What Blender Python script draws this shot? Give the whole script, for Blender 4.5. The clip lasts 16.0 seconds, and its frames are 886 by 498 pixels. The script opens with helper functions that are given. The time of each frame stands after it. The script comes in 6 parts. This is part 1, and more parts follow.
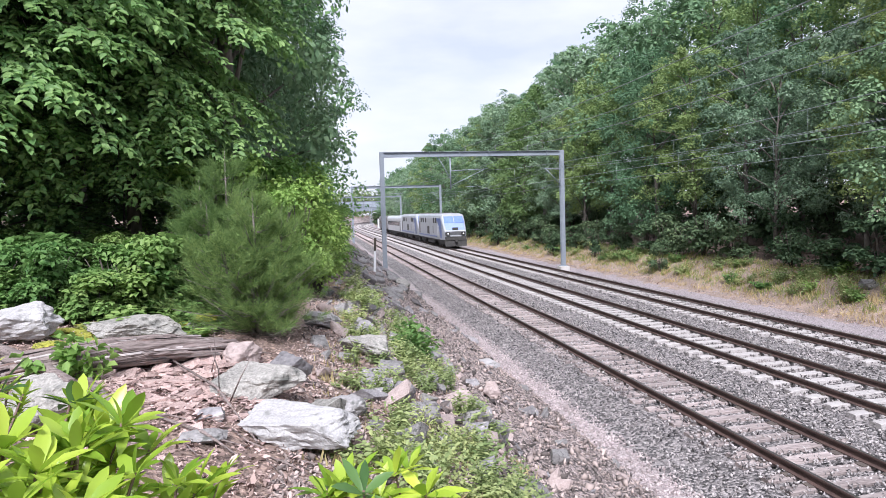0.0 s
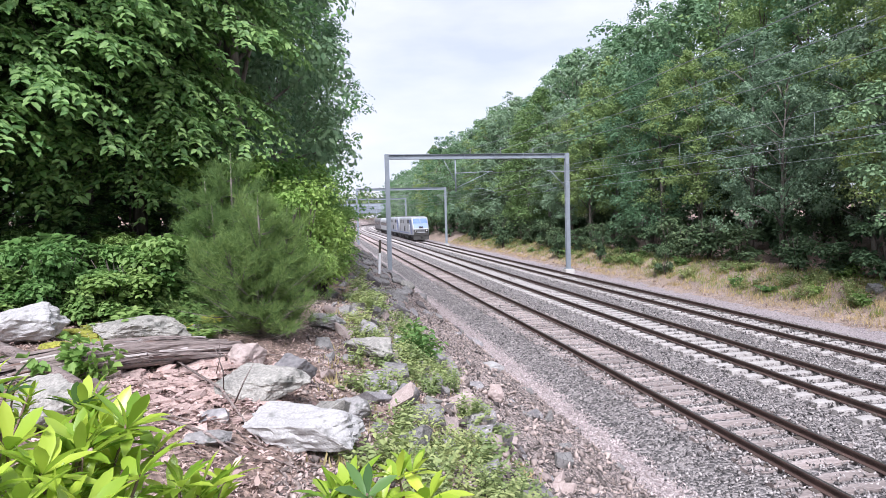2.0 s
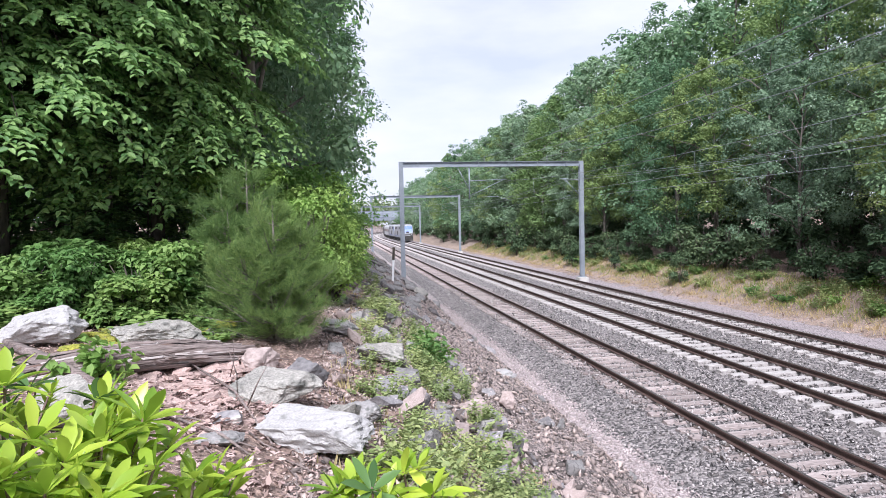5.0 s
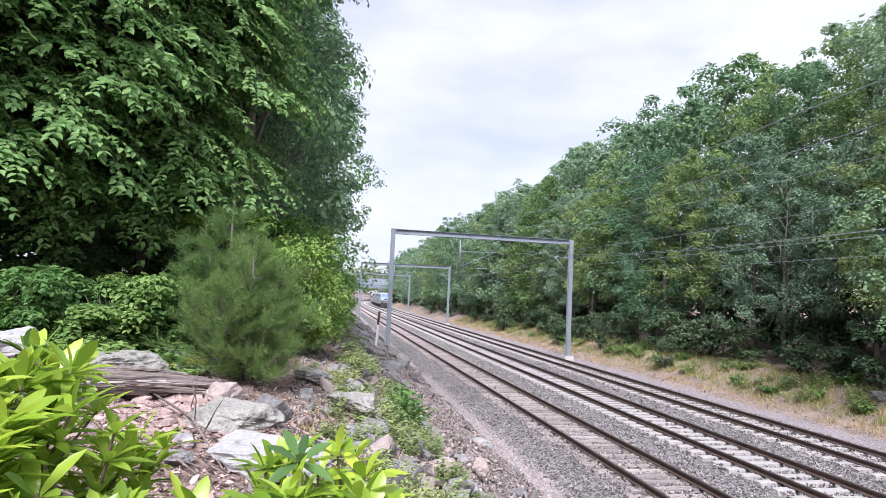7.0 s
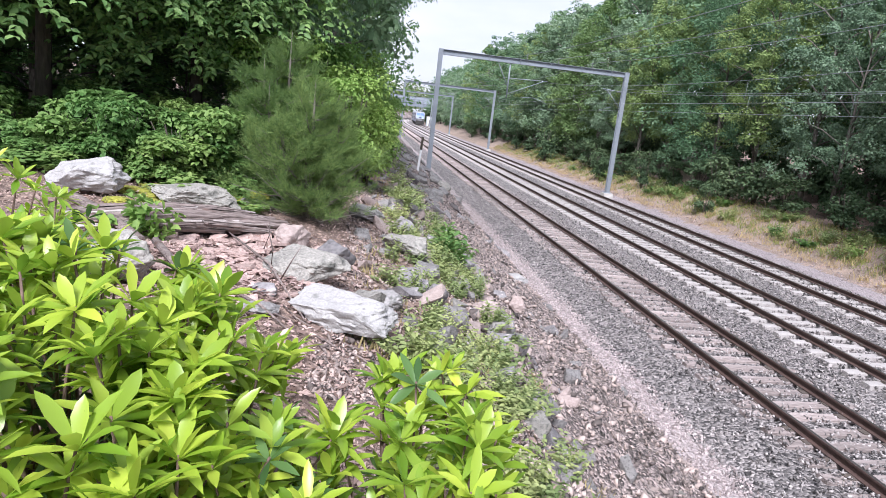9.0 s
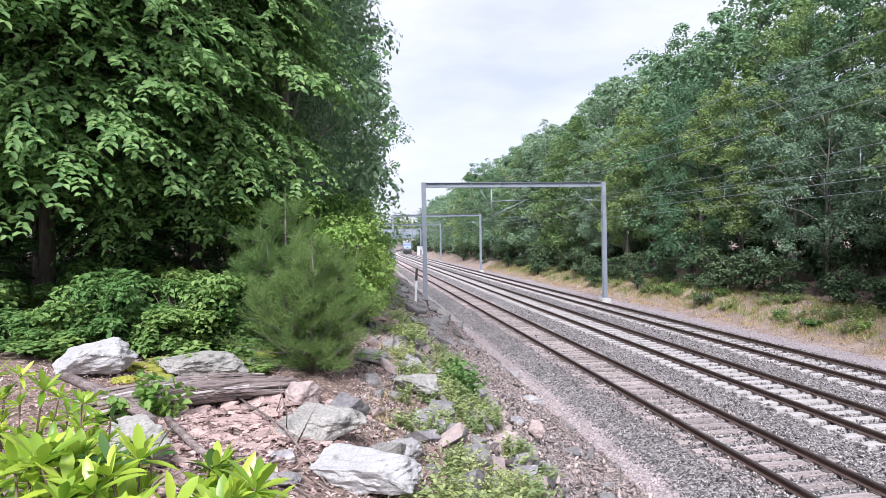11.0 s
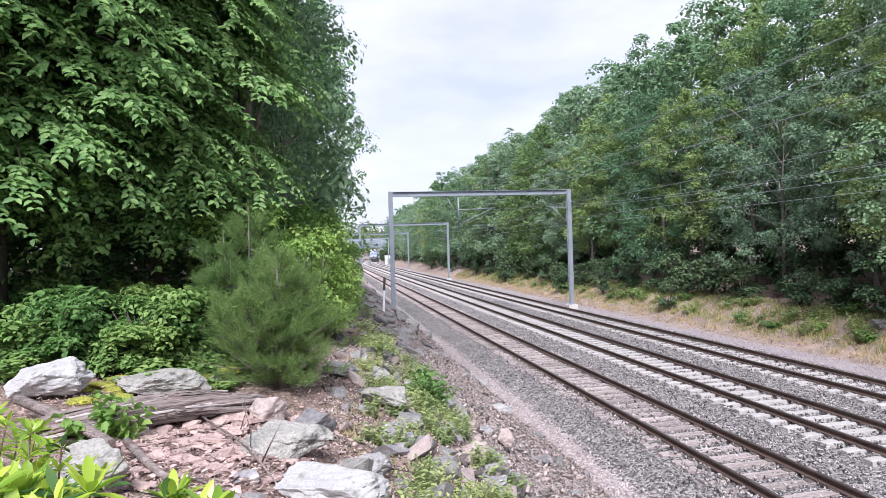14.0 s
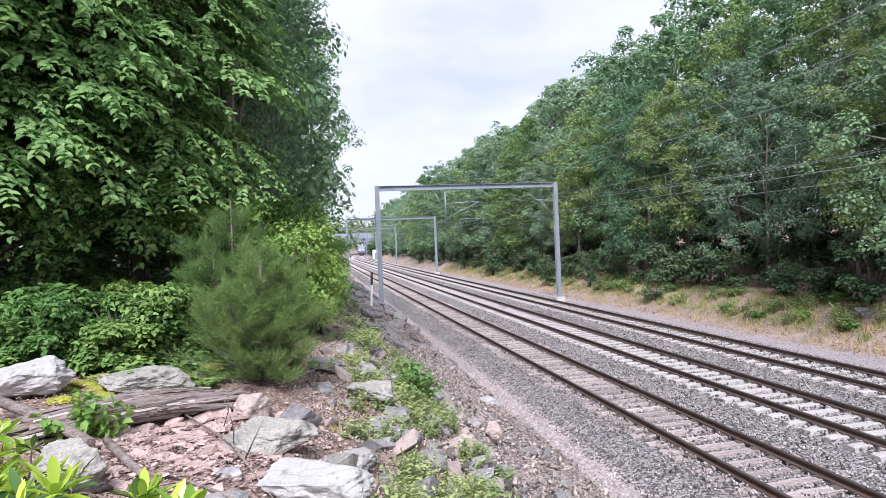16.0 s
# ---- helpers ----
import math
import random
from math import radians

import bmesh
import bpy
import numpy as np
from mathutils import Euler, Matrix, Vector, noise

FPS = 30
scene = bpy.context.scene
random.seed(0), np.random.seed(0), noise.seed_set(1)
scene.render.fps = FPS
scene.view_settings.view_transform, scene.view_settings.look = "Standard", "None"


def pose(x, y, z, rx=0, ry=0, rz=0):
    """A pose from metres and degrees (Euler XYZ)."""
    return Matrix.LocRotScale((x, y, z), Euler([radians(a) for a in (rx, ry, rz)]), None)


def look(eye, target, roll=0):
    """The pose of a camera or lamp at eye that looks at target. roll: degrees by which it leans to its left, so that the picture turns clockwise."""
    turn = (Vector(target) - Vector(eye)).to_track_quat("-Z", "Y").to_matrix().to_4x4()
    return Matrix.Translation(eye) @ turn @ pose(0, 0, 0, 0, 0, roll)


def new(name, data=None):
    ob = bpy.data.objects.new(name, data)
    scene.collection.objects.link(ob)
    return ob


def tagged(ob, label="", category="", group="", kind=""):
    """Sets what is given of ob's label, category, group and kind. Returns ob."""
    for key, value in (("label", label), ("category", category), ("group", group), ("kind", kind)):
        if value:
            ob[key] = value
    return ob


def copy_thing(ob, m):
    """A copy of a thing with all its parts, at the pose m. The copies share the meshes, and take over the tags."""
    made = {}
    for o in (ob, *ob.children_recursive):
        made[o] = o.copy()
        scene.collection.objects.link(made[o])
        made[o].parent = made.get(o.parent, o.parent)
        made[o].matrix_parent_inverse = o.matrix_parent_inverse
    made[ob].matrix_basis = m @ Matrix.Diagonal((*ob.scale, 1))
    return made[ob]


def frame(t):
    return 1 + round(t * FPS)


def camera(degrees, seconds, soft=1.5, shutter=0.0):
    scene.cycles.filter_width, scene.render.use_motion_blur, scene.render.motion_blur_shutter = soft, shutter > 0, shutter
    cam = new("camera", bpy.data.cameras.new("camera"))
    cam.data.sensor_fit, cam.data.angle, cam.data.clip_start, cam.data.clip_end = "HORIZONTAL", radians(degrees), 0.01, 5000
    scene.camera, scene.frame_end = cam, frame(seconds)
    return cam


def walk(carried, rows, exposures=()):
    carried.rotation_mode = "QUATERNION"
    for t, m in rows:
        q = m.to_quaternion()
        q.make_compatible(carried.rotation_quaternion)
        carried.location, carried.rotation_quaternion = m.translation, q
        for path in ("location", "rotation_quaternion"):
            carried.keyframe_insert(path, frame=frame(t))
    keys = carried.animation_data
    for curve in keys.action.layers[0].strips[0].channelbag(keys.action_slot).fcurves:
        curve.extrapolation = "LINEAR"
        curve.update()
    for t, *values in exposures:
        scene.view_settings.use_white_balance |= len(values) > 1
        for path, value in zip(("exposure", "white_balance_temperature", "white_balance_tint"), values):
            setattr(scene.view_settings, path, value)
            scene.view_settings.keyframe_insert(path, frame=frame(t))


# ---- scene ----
cam = camera(71.1, 16.0, soft=0.6)
PATH = [
    (0, (-0.852, 3.565, 4.389), (-0.475, 5.526, 4.273), -1.7),
    (0.5, (-0.846, 3.569, 4.388), (-0.462, 5.529, 4.268), -1.8),
    (1, (-0.848, 3.568, 4.391), (-0.467, 5.528, 4.273), -1.8),
    (1.5, (-0.85, 3.567, 4.389), (-0.477, 5.529, 4.278), -1.7),
    (2, (-0.851, 3.566, 4.391), (-0.489, 5.53, 4.283), -1.5),
    (2.5, (-0.856, 3.582, 4.384), (-0.507, 5.548, 4.268), -1.4),
    (3, (-0.86, 3.571, 4.384), (-0.521, 5.538, 4.259), -1.1),
    (3.5, (-0.86, 3.566, 4.385), (-0.519, 5.533, 4.267), -0.8),
    (4, (-0.854, 3.556, 4.385), (-0.508, 5.524, 4.287), -0.7),
    (6.3, (-0.782, 3.459, 4.359), (-0.545, 5.445, 4.326), -1.0),
    (6.5, (-0.768, 3.482, 4.301), (-0.496, 5.463, 4.364), 0.7),
    (7, (-0.738, 3.482, 4.148), (-0.391, 5.446, 4.299), 2.6),
    (7.2, (-0.718, 3.551, 4.042), (-0.439, 5.528, 4.166), -1.0),
    (7.5, (-0.688, 3.655, 3.883), (-0.493, 5.643, 3.994), -6.4),
    (7.7, (-0.675, 3.631, 3.889), (-0.475, 5.619, 3.979), -8.4),
    (8, (-0.656, 3.595, 3.898), (-0.415, 5.579, 3.845), -7.6),
    (8.2, (-0.673, 3.442, 4.037), (-0.452, 5.412, 3.769), -6.7),
    (8.3, (-0.681, 3.366, 4.107), (-0.491, 5.312, 3.688), -5.2),
    (8.4, (-0.712, 3.425, 4.176), (-0.581, 5.345, 3.633), -4.8),
    (8.5, (-0.797, 3.518, 4.207), (-0.686, 5.418, 3.594), -2.5),
    (8.7, (-0.887, 3.558, 4.377), (-0.816, 5.456, 3.750), 1.1),
    (9, (-0.963, 3.433, 4.462), (-0.697, 5.37, 4.039), 6.6),
    (9.2, (-0.996, 3.453, 4.522), (-0.627, 5.387, 4.172), 10.7),
    (9.5, (-1.051, 3.378, 4.527), (-0.731, 5.34, 4.31), 9.9),
    (9.7, (-1.068, 3.331, 4.542), (-0.794, 5.307, 4.401), 6.6),
    (11.8, (-1.002, 3.408, 4.596), (-0.74, 5.391, 4.586), -1.6),
    (12, (-1.003, 3.408, 4.604), (-0.73, 5.389, 4.6), -1.5),
    (12.5, (-1.001, 3.392, 4.603), (-0.703, 5.37, 4.613), -1.4),
    (13, (-1.002, 3.38, 4.606), (-0.68, 5.354, 4.618), -1.5),
    (13.5, (-1.006, 3.38, 4.602), (-0.661, 5.35, 4.61), -1.6),
    (14, (-1.002, 3.392, 4.602), (-0.642, 5.359, 4.602), -1.8),
    (14.5, (-0.99, 3.382, 4.601), (-0.617, 5.347, 4.594), -2.1),
    (15, (-0.978, 3.411, 4.593), (-0.599, 5.374, 4.582), -2.2),
    (15.5, (-0.975, 3.409, 4.594), (-0.586, 5.371, 4.581), -2.2),
    (16, (-0.964, 3.419, 4.592), (-0.566, 5.379, 4.571), -2.4),
]
walk(cam, [(t, look(eye, target, roll)) for t, eye, target, roll in PATH], [(0.0, 0.42, 5850, 16), (16.0, 0.42, 5850, 16)])

# ---- world and sun ----
def make_world():
    w = bpy.data.worlds.new("world")
    scene.world = w
    w.use_nodes = True
    nt = w.node_tree
    nt.nodes.clear()
    out = nt.nodes.new("ShaderNodeOutputWorld")
    bg = nt.nodes.new("ShaderNodeBackground")
    sky = nt.nodes.new("ShaderNodeTexSky")
    sky.sky_type, sky.sun_disc = "NISHITA", False
    sky.sun_elevation, sky.sun_rotation = radians(49), radians(197)
    sky.air_density, sky.dust_density = 1.0, 2.0
    scale = nt.nodes.new("ShaderNodeVectorMath")
    scale.operation = "SCALE"
    scale.inputs["Scale"].default_value = 0.115
    tc = nt.nodes.new("ShaderNodeTexCoord")
    mp = nt.nodes.new("ShaderNodeMapping")
    mp.inputs["Scale"].default_value = (1.6, 1.6, 5.0)
    ns = nt.nodes.new("ShaderNodeTexNoise")
    ns.inputs["Scale"].default_value, ns.inputs["Detail"].default_value = 2.2, 5.0
    ramp = nt.nodes.new("ShaderNodeValToRGB")
    ramp.color_ramp.elements[0].position, ramp.color_ramp.elements[1].position = 0.32, 0.66
    ramp.color_ramp.elements[0].color, ramp.color_ramp.elements[1].color = (0.62,) * 3 + (1,), (0.98,) * 3 + (1,)
    mix = nt.nodes.new("ShaderNodeMix")
    mix.data_type = "RGBA"
    mix.inputs[7].default_value = (0.93, 0.93, 0.98, 1)
    nt.links.new(sky.outputs[0], scale.inputs[0])
    nt.links.new(tc.outputs["Generated"], mp.inputs[0])
    nt.links.new(mp.outputs[0], ns.inputs["Vector"])
    nt.links.new(ns.outputs[0], ramp.inputs[0])
    nt.links.new(ramp.outputs[0], mix.inputs[0])
    nt.links.new(scale.outputs[0], mix.inputs[6])
    nt.links.new(mix.outputs[2], bg.inputs[0])
    bg.inputs[1].default_value = SKY_STRENGTH
    nt.links.new(bg.outputs[0], out.inputs[0])
    sun = new("sun", bpy.data.lights.new("sun", "SUN"))
    sun.data.energy, sun.data.angle, sun.data.color = SUN_STRENGTH, radians(20), (1.0, 0.97, 0.92)
    sun.matrix_world = look((0, 0, 60), (10.5, 34.5, 18))


SKY_STRENGTH, SUN_STRENGTH = 0.86, 4.9
make_world()


# ---- materials ----
def nodes_of(m):
    m.use_nodes = True
    nt = m.node_tree
    nt.nodes.clear()
    return nt, nt.nodes.new("ShaderNodeOutputMaterial")


def rgb(c):
    return (*c, 1)


def surface(name, a, b, fine=30.0, coarse=2.0, rough=0.8, metal=0.0, bump=0.3, depth=0.01, spots=None, spot_scale=6.0, spot_at=0.55, vary=0.0, stretch=None, cells=0.0, spot_soft=0.06):
    """Two colours mixed by fine and coarse noise, an optional third in patches, and a bump."""
    m = bpy.data.materials.new(name)
    nt, out = nodes_of(m)
    N, L = nt.nodes.new, nt.links.new
    bs = N("ShaderNodeBsdfPrincipled")
    tc = N("ShaderNodeTexCoord")
    vec = tc.outputs["Object"]
    if stretch:
        mp = N("ShaderNodeMapping")
        mp.inputs["Scale"].default_value = stretch
        L(vec, mp.inputs[0])
        vec = mp.outputs[0]
    n1, n2 = N("ShaderNodeTexNoise"), N("ShaderNodeTexNoise")
    for n, s, d in ((n1, fine, 4), (n2, coarse, 3)):
        n.inputs["Scale"].default_value, n.inputs["Detail"].default_value = s, d
        L(vec, n.inputs["Vector"])
    add = N("ShaderNodeMath")
    add.operation = "MULTIPLY_ADD"
    add.inputs[1].default_value = 0.55
    L(n1.outputs[0], add.inputs[0])
    half = N("ShaderNodeMath")
    half.operation = "MULTIPLY"
    half.inputs[1].default_value = 0.45
    L(n2.outputs[0], half.inputs[0])
    L(half.outputs[0], add.inputs[2])
    height = n1.outputs[0]
    fac = add.outputs[0]
    if cells:
        vo = N("ShaderNodeTexVoronoi")
        vo.inputs["Scale"].default_value = cells
        L(vec, vo.inputs["Vector"])
        sep = N("ShaderNodeSeparateColor")
        L(vo.outputs["Color"], sep.inputs[0])
        mixf = N("ShaderNodeMath")
        mixf.operation = "MULTIPLY_ADD"
        mixf.inputs[1].default_value = 0.5
        L(sep.outputs[0], mixf.inputs[0])
        h2 = N("ShaderNodeMath")
        h2.operation = "MULTIPLY"
        h2.inputs[1].default_value = 0.5
        L(fac, h2.inputs[0])
        L(h2.outputs[0], mixf.inputs[2])
        fac = mixf.outputs[0]
        inv = N("ShaderNodeMath")
        inv.operation = "SUBTRACT"
        inv.inputs[0].default_value = 1.0
        L(vo.outputs["Distance"], inv.inputs[1])
        height = inv.outputs[0]
    ramp = N("ShaderNodeValToRGB")
    ramp.color_ramp.elements[0].position, ramp.color_ramp.elements[1].position = 0.3, 0.7
    ramp.color_ramp.elements[0].color, ramp.color_ramp.elements[1].color = rgb(a), rgb(b)
    L(fac, ramp.inputs[0])
    col = ramp.outputs[0]
    if spots:
        n3 = N("ShaderNodeTexNoise")
        n3.inputs["Scale"].default_value, n3.inputs["Detail"].default_value = spot_scale, 5
        L(vec, n3.inputs["Vector"])
        r3 = N("ShaderNodeValToRGB")
        r3.color_ramp.elements[0].position, r3.color_ramp.elements[1].position = spot_at, spot_at + spot_soft
        L(n3.outputs[0], r3.inputs[0])
        mx = N("ShaderNodeMix")
        mx.data_type = "RGBA"
        mx.inputs[7].default_value = rgb(spots)
        L(r3.outputs[0], mx.inputs[0])
        L(col, mx.inputs[6])
        col = mx.outputs[2]
    if vary:
        oi = N("ShaderNodeObjectInfo")
        mr = N("ShaderNodeMapRange")
        mr.inputs[3].default_value, mr.inputs[4].default_value = 1 - vary, 1 + vary
        L(oi.outputs["Random"], mr.inputs[0])
        hs = N("ShaderNodeHueSaturation")
        L(mr.outputs[0], hs.inputs["Value"])
        L(col, hs.inputs["Color"])
        col = hs.outputs[0]
    L(col, bs.inputs["Base Color"])
    bs.inputs["Roughness"].default_value, bs.inputs["Metallic"].default_value = rough, metal
    if bump:
        bp = N("ShaderNodeBump")
        bp.inputs["Strength"].default_value, bp.inputs["Distance"].default_value = bump, depth
        L(height, bp.inputs["Height"])
        L(bp.outputs[0], bs.inputs["Normal"])
    L(bs.outputs[0], out.inputs[0])
    return m


def leafy(name, a, b, through_it=0.35, rough=0.5, hue=0.03, gloss=0.2):
    """Leaf: colour varies leaf by leaf and plant by plant; some light passes through."""
    m = bpy.data.materials.new(name)
    nt, out = nodes_of(m)
    N, L = nt.nodes.new, nt.links.new
    geo, oi = N("ShaderNodeNewGeometry"), N("ShaderNodeObjectInfo")
    mx = N("ShaderNodeMix")
    mx.data_type = "RGBA"
    mx.inputs[6].default_value, mx.inputs[7].default_value = rgb(a), rgb(b)
    L(geo.outputs["Random Per Island"], mx.inputs[0])
    mr = N("ShaderNodeMapRange")
    mr.inputs[3].default_value, mr.inputs[4].default_value = 0.5 - hue, 0.5 + hue
    L(oi.outputs["Random"], mr.inputs[0])
    mv = N("ShaderNodeMapRange")
    mv.inputs[3].default_value, mv.inputs[4].default_value = 1.2, 0.8
    L(oi.outputs["Random"], mv.inputs[0])
    hs = N("ShaderNodeHueSaturation")
    L(mr.outputs[0], hs.inputs["Hue"])
    L(mv.outputs[0], hs.inputs["Value"])
    L(mx.outputs[2], hs.inputs["Color"])
    bs, tr, ms = N("ShaderNodeBsdfPrincipled"), N("ShaderNodeBsdfTranslucent"), N("ShaderNodeMixShader")
    bs.inputs["Roughness"].default_value = rough
    bs.inputs["Specular IOR Level"].default_value = gloss
    L(hs.outputs[0], bs.inputs["Base Color"])
    L(hs.outputs[0], tr.inputs[0])
    ms.inputs[0].default_value = through_it
    L(bs.outputs[0], ms.inputs[1])
    L(tr.outputs[0], ms.inputs[2])
    L(ms.outputs[0], out.inputs[0])
    return m


M = {}
M["forest_floor"] = surface("forest_floor", (0.06, 0.04, 0.03), (0.36, 0.26, 0.215), 38, 3.0, 0.95, bump=0.9, depth=0.03, spots=(0.42, 0.30, 0.24), spot_scale=22, spot_at=0.56)
M["scree"] = surface("scree", (0.11, 0.092, 0.085), (0.50, 0.41, 0.38), 26, 1.5, 0.95, bump=1.0, depth=0.05, cells=34, spots=(0.07, 0.06, 0.05), spot_scale=9, spot_at=0.6)
M["pale_gravel"] = surface("pale_gravel", (0.24, 0.20, 0.195), (0.46, 0.40, 0.39), 30, 2.0, 0.95, bump=0.8, depth=0.03, cells=28)
M["ballast"] = surface("ballast", (0.06, 0.056, 0.056), (0.36, 0.325, 0.315), 34, 1.0, 0.95, bump=1.0, depth=0.05, cells=19)
M["shoulder_gravel"] = surface("shoulder_gravel", (0.20, 0.17, 0.175), (0.38, 0.33, 0.335), 22, 0.8, 0.95, bump=0.7, depth=0.03, cells=24)
M["verge"] = surface("verge", (0.13, 0.10, 0.075), (0.42, 0.32, 0.26), 14, 0.9, 0.95, bump=0.8, depth=0.04)
M["granite"] = surface("granite", (0.15, 0.143, 0.138), (0.37, 0.35, 0.34), 45, 4.0, 0.85, bump=0.8, depth=0.015, spots=(0.13, 0.13, 0.12), spot_scale=9, spot_at=0.57, vary=0.12)
M["granite_pale"] = surface("granite_pale", (0.25, 0.238, 0.232), (0.50, 0.485, 0.475), 70, 2.6, 0.85, bump=0.6, depth=0.01, spots=(0.20, 0.195, 0.185), spot_scale=11, spot_at=0.59, spot_soft=0.12)
M["granite_lichen"] = surface("granite_lichen", (0.14, 0.132, 0.12), (0.47, 0.445, 0.40), 60, 5.0, 0.9, bump=1.0, depth=0.012, spots=(0.13, 0.13, 0.115), spot_scale=8, spot_at=0.55, spot_soft=0.14)
M["rock_dark"] = surface("rock_dark", (0.10, 0.095, 0.10), (0.34, 0.32, 0.32), 24, 3.0, 0.9, bump=0.55, depth=0.012, vary=0.25, spots=(0.45, 0.40, 0.37), spot_scale=5, spot_at=0.6)
M["rock_pink"] = surface("rock_pink", (0.22, 0.175, 0.16), (0.48, 0.39, 0.36), 26, 4.0, 0.9, bump=0.8, depth=0.012, vary=0.15)
M["moss"] = surface("moss", (0.10, 0.12, 0.02), (0.42, 0.40, 0.06), 50, 6.0, 0.95, bump=0.9, depth=0.02)
M["stone_chips"] = surface("stone_chips", (0.14, 0.13, 0.13), (0.50, 0.45, 0.44), 3.0, 9.0, 0.9, bump=0.3)
M["dead_wood"] = surface("dead_wood", (0.05, 0.036, 0.03), (0.40, 0.325, 0.30), 34, 7.0, 0.9, bump=1.0, depth=0.02, stretch=(0.25, 2.2, 2.2), spots=(0.16, 0.10, 0.08), spot_scale=6, spot_at=0.6)
M["pale_wood"] = surface("pale_wood", (0.20, 0.17, 0.16), (0.62, 0.56, 0.53), 40, 5.0, 0.9, bump=1.0, depth=0.01, stretch=(0.2, 2.0, 2.0))
M["rotten_pink"] = surface("rotten_pink", (0.30, 0.20, 0.175), (0.66, 0.50, 0.45), 30, 6.0, 0.95, bump=0.8, depth=0.01, vary=0.22)
M["bark"] = surface("bark", (0.07, 0.06, 0.05), (0.27, 0.24, 0.21), 18, 3.0, 0.95, bump=0.8, depth=0.03, stretch=(1, 1, 0.25), vary=0.2)
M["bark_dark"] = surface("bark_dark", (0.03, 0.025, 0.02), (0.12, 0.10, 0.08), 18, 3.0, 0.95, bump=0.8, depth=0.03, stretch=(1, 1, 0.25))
M["rail_side"] = surface("rail_side", (0.045, 0.028, 0.024), (0.11, 0.066, 0.055), 40, 2.0, 0.75, bump=0.2)
M["rail_head"] = surface("rail_head", (0.10, 0.09, 0.085), (0.22, 0.20, 0.19), 60, 2.0, 0.38, metal=0.8, bump=0.05)
M["concrete_tie"] = surface("concrete_tie", (0.28, 0.257, 0.245), (0.46, 0.428, 0.41), 30, 4.0, 0.9, bump=0.3, vary=0.08)
M["timber_tie"] = surface("timber_tie", (0.16, 0.13, 0.12), (0.46, 0.39, 0.37), 24, 3.0, 0.92, bump=0.7, depth=0.01, stretch=(0.25, 2.0, 2.0), vary=0.28)
M["steel_clip"] = surface("steel_clip", (0.06, 0.05, 0.045), (0.15, 0.12, 0.10), 40, 4, 0.7)
M["galvanised"] = surface("galvanised", (0.22, 0.25, 0.285), (0.33, 0.36, 0.40), 12, 1.0, 0.55, metal=0.35, bump=0.08, vary=0.06)
M["wire"] = surface("wire", (0.26, 0.28, 0.29), (0.42, 0.45, 0.46), 5, 1.0, 0.5, metal=0.5, bump=0)
M["insulator"] = surface("insulator", (0.20, 0.20, 0.22), (0.36, 0.36, 0.38), 20, 3, 0.4, bump=0)
M["concrete"] = surface("concrete", (0.40, 0.38, 0.36), (0.60, 0.57, 0.54), 25, 2.0, 0.9, bump=0.3)
M["silver_paint"] = surface("silver_paint", (0.29, 0.30, 0.32), (0.42, 0.43, 0.45), 6, 0.6, 0.45, metal=0.1, bump=0.03)
M["stainless"] = surface("stainless", (0.48, 0.49, 0.50), (0.62, 0.63, 0.64), 8, 0.6, 0.35, metal=0.3, bump=0.03)
M["white_paint"] = surface("white_paint", (0.70, 0.71, 0.72), (0.82, 0.83, 0.84), 8, 0.6, 0.5, bump=0.03)
M["train_blue"] = surface("train_blue", (0.05, 0.09, 0.24), (0.09, 0.14, 0.34), 8, 0.8, 0.35, bump=0.02)
# Nose paint blue, with the sky's sheen mixed into the colour.
M["nose_blue"] = surface("nose_blue", (0.20, 0.27, 0.54), (0.28, 0.35, 0.60), 8, 0.8, 0.35, bump=0.02)
M["train_grey"] = surface("train_grey", (0.10, 0.095, 0.10), (0.22, 0.205, 0.20), 8, 0.8, 0.6, bump=0.03)
M["underframe"] = surface("underframe", (0.02, 0.02, 0.02), (0.07, 0.065, 0.06), 14, 2.0, 0.8, bump=0.2)
M["dark_glass"] = surface("dark_glass", (0.015, 0.018, 0.022), (0.03, 0.034, 0.04), 3, 1.0, 0.08, bump=0)
M["wheel_steel"] = surface("wheel_steel", (0.05, 0.045, 0.04), (0.16, 0.14, 0.13), 20, 3, 0.6, metal=0.5, bump=0.1)
M["red_paint"] = surface("red_paint", (0.40, 0.04, 0.04), (0.55, 0.08, 0.07), 8, 1, 0.5, bump=0)
M["hut_paint"] = surface("hut_paint", (0.62, 0.70, 0.70), (0.76, 0.82, 0.82), 4, 0.6, 0.5, bump=0.02)
M["bridge_steel"] = surface("bridge_steel", (0.14, 0.17, 0.20), (0.22, 0.25, 0.29), 2, 0.3, 0.7, bump=0.02)
M["dry_grass"] = leafy("dry_grass", (0.34, 0.27, 0.13), (0.55, 0.45, 0.24), 0.3, 0.8, 0.02)
M["green_grass"] = leafy("green_grass", (0.14, 0.20, 0.05), (0.30, 0.34, 0.10), 0.3, 0.7, 0.02)
M["leaf_litter"] = leafy("leaf_litter", (0.12, 0.08, 0.065), (0.56, 0.42, 0.37), 0.1, 0.85, 0.01)
M["leaf_oak"] = leafy("leaf_oak", (0.125, 0.22, 0.115), (0.225, 0.35, 0.185), 0.35, 0.5, 0.025)
M["leaf_ash"] = leafy("leaf_ash", (0.175, 0.26, 0.09), (0.29, 0.39, 0.15), 0.4, 0.5, 0.02)
M["leaf_grey_oak"] = leafy("leaf_grey_oak", (0.16, 0.25, 0.155), (0.28, 0.39, 0.235), 0.35, 0.45, 0.02, 0.4)
